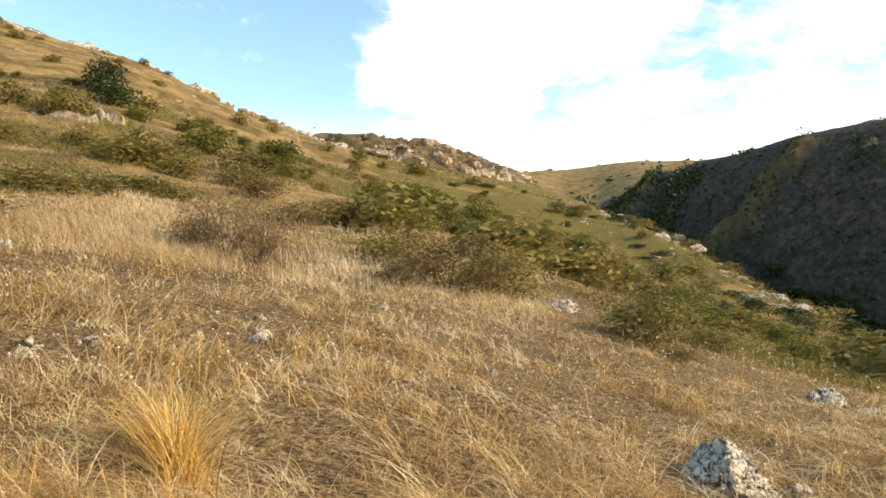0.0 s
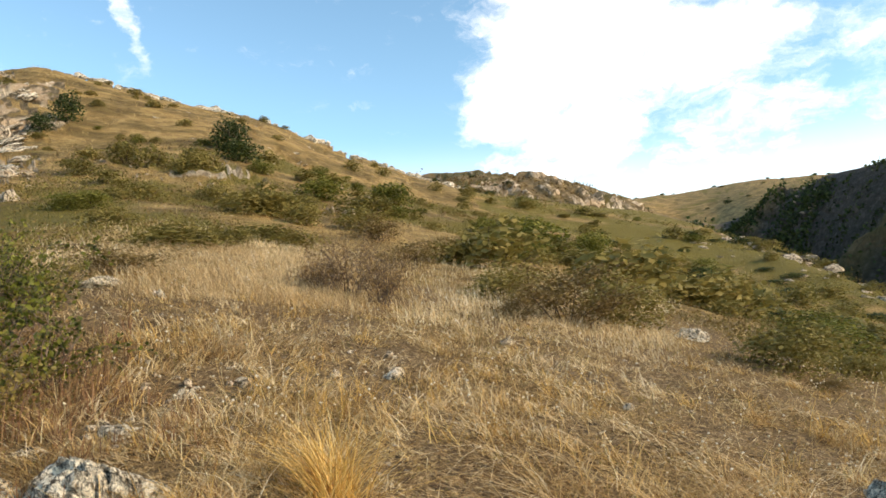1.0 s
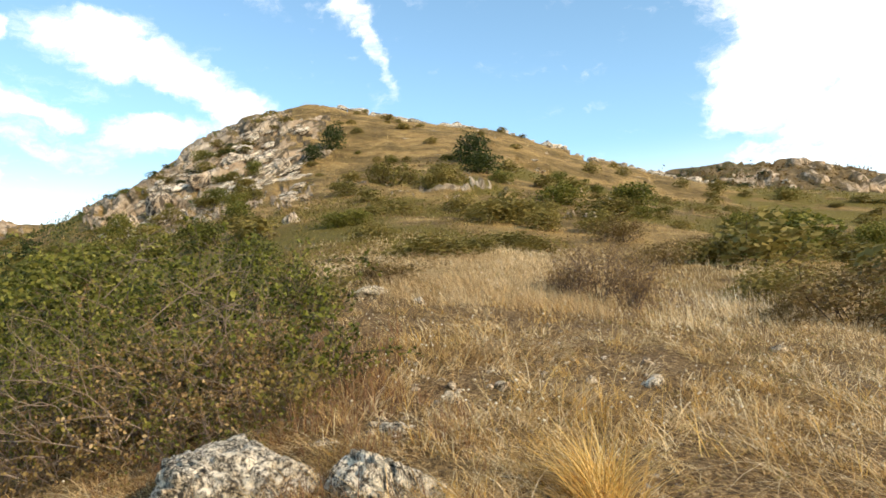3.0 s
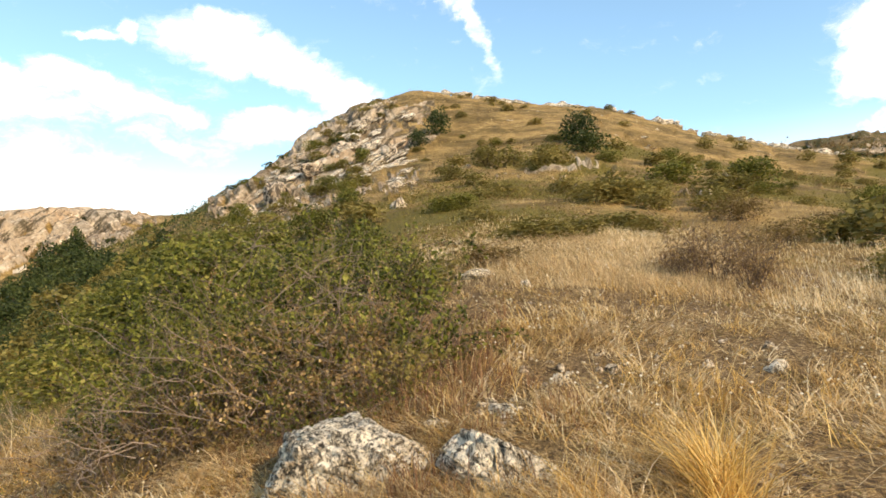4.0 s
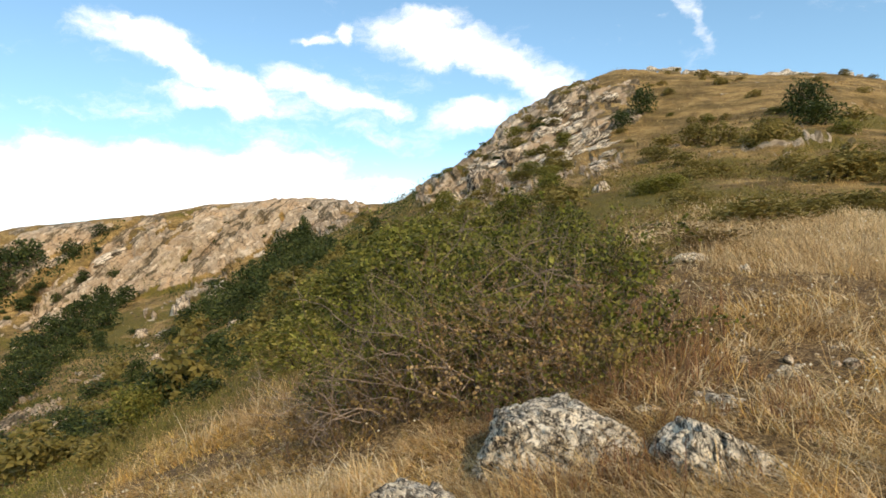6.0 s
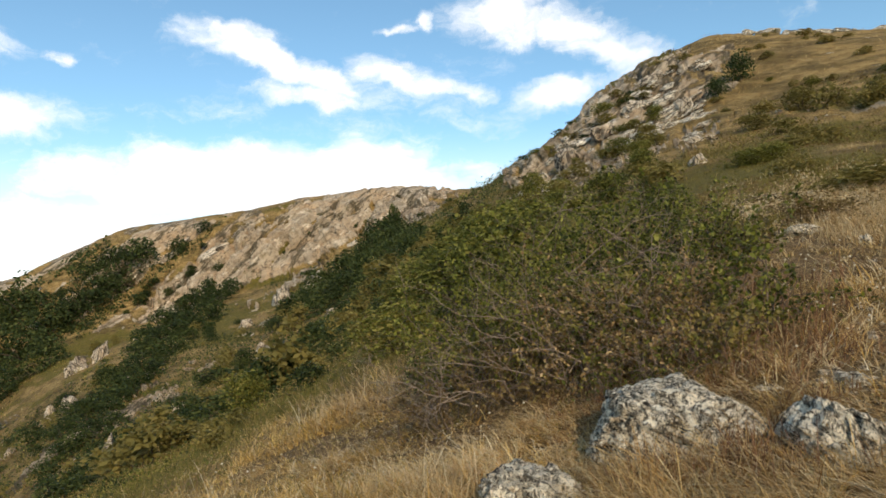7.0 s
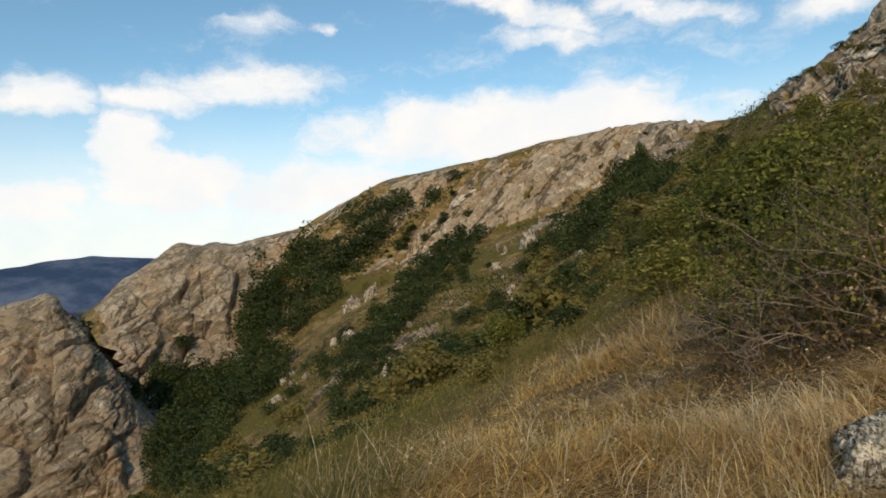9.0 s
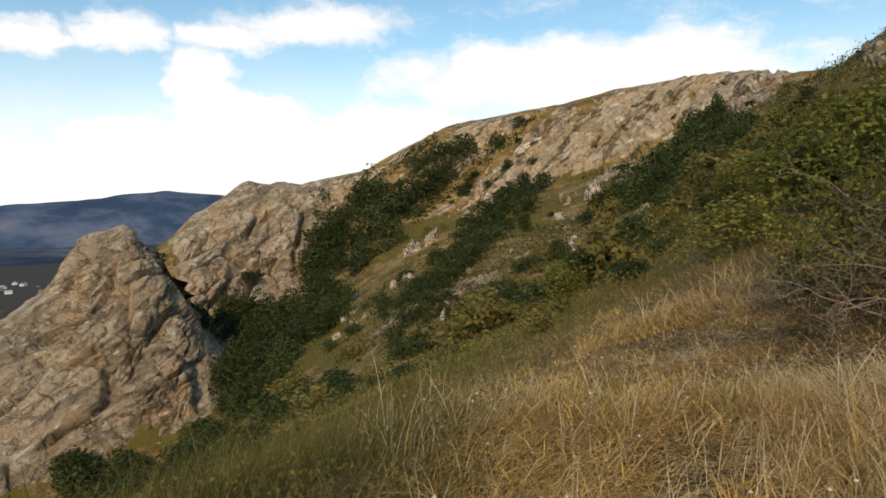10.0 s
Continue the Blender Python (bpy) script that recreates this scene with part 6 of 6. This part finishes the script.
scrub("low_scrub", "olive tufts over the gully side", LEAF_OLIVE, 514, 5200, 66, 106, 20, 135, 0.24, 7, 0.05, lambda x, y: 0.2 + 0.8 * patchy(x, y, 85, 0.2))
scrub("low_scrub", "browned scrub on the gully side", LEAF_BROWN, 512, 2600, 58, 112, 9, 110, 0.26, 9, 0.045, lambda x, y: 0.7 * patchy(x, y, 83, 0.16))
scrub("low_scrub", "olive scrub on the brow", LEAF_OLIVE, 509, 9500, -36, 6, 12, 100, 0.26, 7, 0.05, lambda x, y: patchy(x, y, 91, 0.09))
scrub("low_scrub", "dark scrub in the clefts of the cliff", LEAF_DARK, 513, 9000, 60, 99, 132, 185, 0.26, 7, 0.09,
      lambda x, y: step(cleft(x, y, ground(x, y), polar(x, y)[0]), 0.45, 0.75) * step(lookup(LAND_U, *polar(x, y)), 6.8, 7.0) * step(lookup(LAND_U, *polar(x, y)), 7.9, 7.7) * (0.2 + 0.8 * patchy(x, y, 84, 0.1)))
scrub("green_weeds", "olive green weeds where the brow falls away", LEAF_OLIVE, 510, 2600, 74, 122, 3.4, 18, 0.20, 16, 0.024, lambda x, y: (0.3 + 0.7 * patchy(x, y, 92, 0.35)) * (1 - gold_brow(x, y)))
scrub("green_weeds", "mid-green weeds below the edge of the brow", LEAF_GREEN, 515, 2400, 72, 114, 7.5, 30, 0.24, 14, 0.024, lambda x, y: (0.15 + 0.85 * patchy(x, y, 93, 0.3)) * (1 - gold_brow(x, y)))
scrub("low_scrub", "brown scrub on the middle hill", LEAF_BROWN, 508, 1500, -11, 12, 165, 245, 0.22, 6, 0.08, lambda x, y: (0.3 + 0.7 * patchy(x, y, 67, 0.04)) * step(lookup(LAND_U, *polar(x, y)), 7.85, 7.6))
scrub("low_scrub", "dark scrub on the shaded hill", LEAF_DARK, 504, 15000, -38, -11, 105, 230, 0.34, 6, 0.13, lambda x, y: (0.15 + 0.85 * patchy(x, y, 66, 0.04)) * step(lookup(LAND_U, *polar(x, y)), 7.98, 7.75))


def seed_heads(seed, count, az0, az1, r0, r1, label):
    """Dry flower heads on thin stalks."""
    rng = np.random.default_rng(seed)
    x, y = tuft_points(rng, count, az0, az1, r0, r1, 0.7)
    n = len(x)
    base = np.stack([x, y, ground(x, y)], 1)
    h = rng.uniform(0.10, 0.28, n)
    tip = base + np.stack([rng.normal(size=n) * 0.10, rng.normal(size=n) * 0.10, h], 1)
    rad = rng.uniform(0.005, 0.013, n) * (0.75 + 0.05 * np.hypot(x, y))
    octa = np.array([(1, 0, 0), (-1, 0, 0), (0, 1, 0), (0, -1, 0), (0, 0, 0.8), (0, 0, -0.8)], float)
    oct_t = np.array([(0, 2, 4), (2, 1, 4), (1, 3, 4), (3, 0, 4), (2, 0, 5), (1, 2, 5), (3, 1, 5), (0, 3, 5)])
    v = (tip[:, None] + octa[None] * rad[:, None, None]).reshape(-1, 3)
    t = (np.arange(n)[:, None, None] * 6 + oct_t[None]).reshape(-1, 3)
    top = tagged(new("seed_heads", raw_mesh("seed_heads", v, t, FLOWER)), label, "flowers", kind="stuff")
    side = np.array([0.0007, 0.0005, 0])
    w = (1 + 0.1 * np.hypot(x, y))[:, None]
    sv = np.stack([base - side * w, base + side * w, tip + side * w, tip - side * w], 1).reshape(-1, 3)
    st = (np.arange(n)[:, None, None] * 4 + np.array([(0, 1, 2), (0, 2, 3)])[None]).reshape(-1, 3)
    tagged(new("seed_stalks", raw_mesh("seed_stalks", sv, st, STRAW)), label.replace("heads", "stalks"), "flowers", kind="stuff")


seed_heads(601, 1300, -36, 40, 3.8, 13, "pale dry flower heads above the straw")
seed_heads(602, 130, 56, 100, 2.4, 7, "white dry flower heads on the brow")
# ------------------------------------------------------------------ the distance
def far_mountains():
    """A wooded range beyond the plain, and lower hills before it, with haze blue in their colours."""
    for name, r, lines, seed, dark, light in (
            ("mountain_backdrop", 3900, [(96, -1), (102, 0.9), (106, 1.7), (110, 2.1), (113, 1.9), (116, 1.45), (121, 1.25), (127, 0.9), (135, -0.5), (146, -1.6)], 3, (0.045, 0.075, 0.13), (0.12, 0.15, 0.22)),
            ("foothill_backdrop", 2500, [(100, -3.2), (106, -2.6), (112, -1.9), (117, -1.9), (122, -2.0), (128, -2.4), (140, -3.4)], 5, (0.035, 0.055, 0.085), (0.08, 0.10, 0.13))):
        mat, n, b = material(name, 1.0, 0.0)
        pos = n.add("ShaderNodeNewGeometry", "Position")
        # base colours carry the blue of distance haze, blended by noise
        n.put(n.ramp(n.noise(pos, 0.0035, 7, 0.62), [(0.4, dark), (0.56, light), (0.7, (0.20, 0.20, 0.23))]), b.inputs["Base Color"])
        a = np.linspace(lines[0][0], lines[-1][0], 160)
        e = np.interp(a, [p[0] for p in lines], [p[1] for p in lines]) + 0.06 * vnoise(np.stack([a * 0.9, 0 * a, 0 * a], 1), seed)
        rows = []
        m = 24
        for k in range(m):
            f = k / (m - 1)
            rr = r - 700 * (1 - f) ** 1.0
            z = EYE - 112 + (r * np.tan(np.radians(e)) + 112) * (math.sin(f * math.pi / 2) ** 1.3)
            q = np.stack([-np.sin(np.radians(a)) * rr, np.cos(np.radians(a)) * rr, z], 1)
            fold = 14 * fbm(q * 0.004, 4, seed) * math.sin(f * math.pi)
            q[:, 2] += fold
            rows.append(q)
        v = np.concatenate(rows)
        i, j = np.meshgrid(np.arange(m - 1), np.arange(len(a) - 1), indexing="ij")
        p = i * len(a) + j
        t = np.concatenate([np.stack([p, p + 1, p + len(a) + 1], -1).reshape(-1, 3), np.stack([p, p + len(a) + 1, p + len(a)], -1).reshape(-1, 3)])
        tagged(new(name, raw_mesh(name, v, t, mat, True)), "far wooded mountains beyond the plain, tinted blue for haze", "mountain", kind="structure")


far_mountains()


def box_mesh(name, sx, sy, sz, mat, roof=0.0):
    bm = bmesh.new()
    v = [bm.verts.new((x * sx / 2, y * sy / 2, z)) for z in (0, sz) for x, y in ((-1, -1), (1, -1), (1, 1), (-1, 1))]
    if roof:
        for q in v[4:]:
            bm.verts.remove(q)
        r = [bm.verts.new((x * sx / 2, 0, roof)) for x in (-1, 1)]
        for f in ((v[0], v[1], r[1], r[0]), (v[2], v[3], r[0], r[1]), (v[1], v[2], r[1]), (v[3], v[0], r[0]), (v[3], v[2], v[1], v[0])):
            bm.faces.new(f)
    else:
        for f in ((0, 1, 5, 4), (1, 2, 6, 5), (2, 3, 7, 6), (3, 0, 4, 7), (4, 5, 6, 7), (3, 2, 1, 0)):
            bm.faces.new([v[k] for k in f])
    me = bpy.data.meshes.new(name)
    bm.to_mesh(me)
    bm.free()
    me.materials.append(mat)
    return me


def village():
    wall, n, b = material("whitewash", 0.9)
    n.put(n.ramp(n.noise(n.add("ShaderNodeNewGeometry", "Position"), 0.6, 4), [(0.3, (0.55, 0.53, 0.5)), (0.7, (0.78, 0.77, 0.74))]), b.inputs["Base Color"])
    tile, n, b = material("grey_roofing", 0.8)
    n.put(n.ramp(n.noise(n.add("ShaderNodeNewGeometry", "Position"), 0.8, 4), [(0.3, (0.30, 0.27, 0.26)), (0.7, (0.50, 0.47, 0.46))]), b.inputs["Base Color"])
    body, roof = box_mesh("walls", 9, 7, 3.4, wall), box_mesh("roof", 9.8, 8, 0.1, tile, 2.4)
    house = tagged(new("house"), "small white house in the far village", "house", "houses of the far village")
    part("walls", body, house)
    part("roof", roof, house).location.z = 3.404
    rng = np.random.default_rng(9)
    for k in range(16):
        x, y = at(rng.uniform(119.8, 124), rng.uniform(1000, 1300))
        m = pose(x, y, ground1(x, y) - 0.3, 0, 0, rng.uniform(0, 180))
        if k == 0:
            house.matrix_world = m
        else:
            copy_thing(house, m)


village()
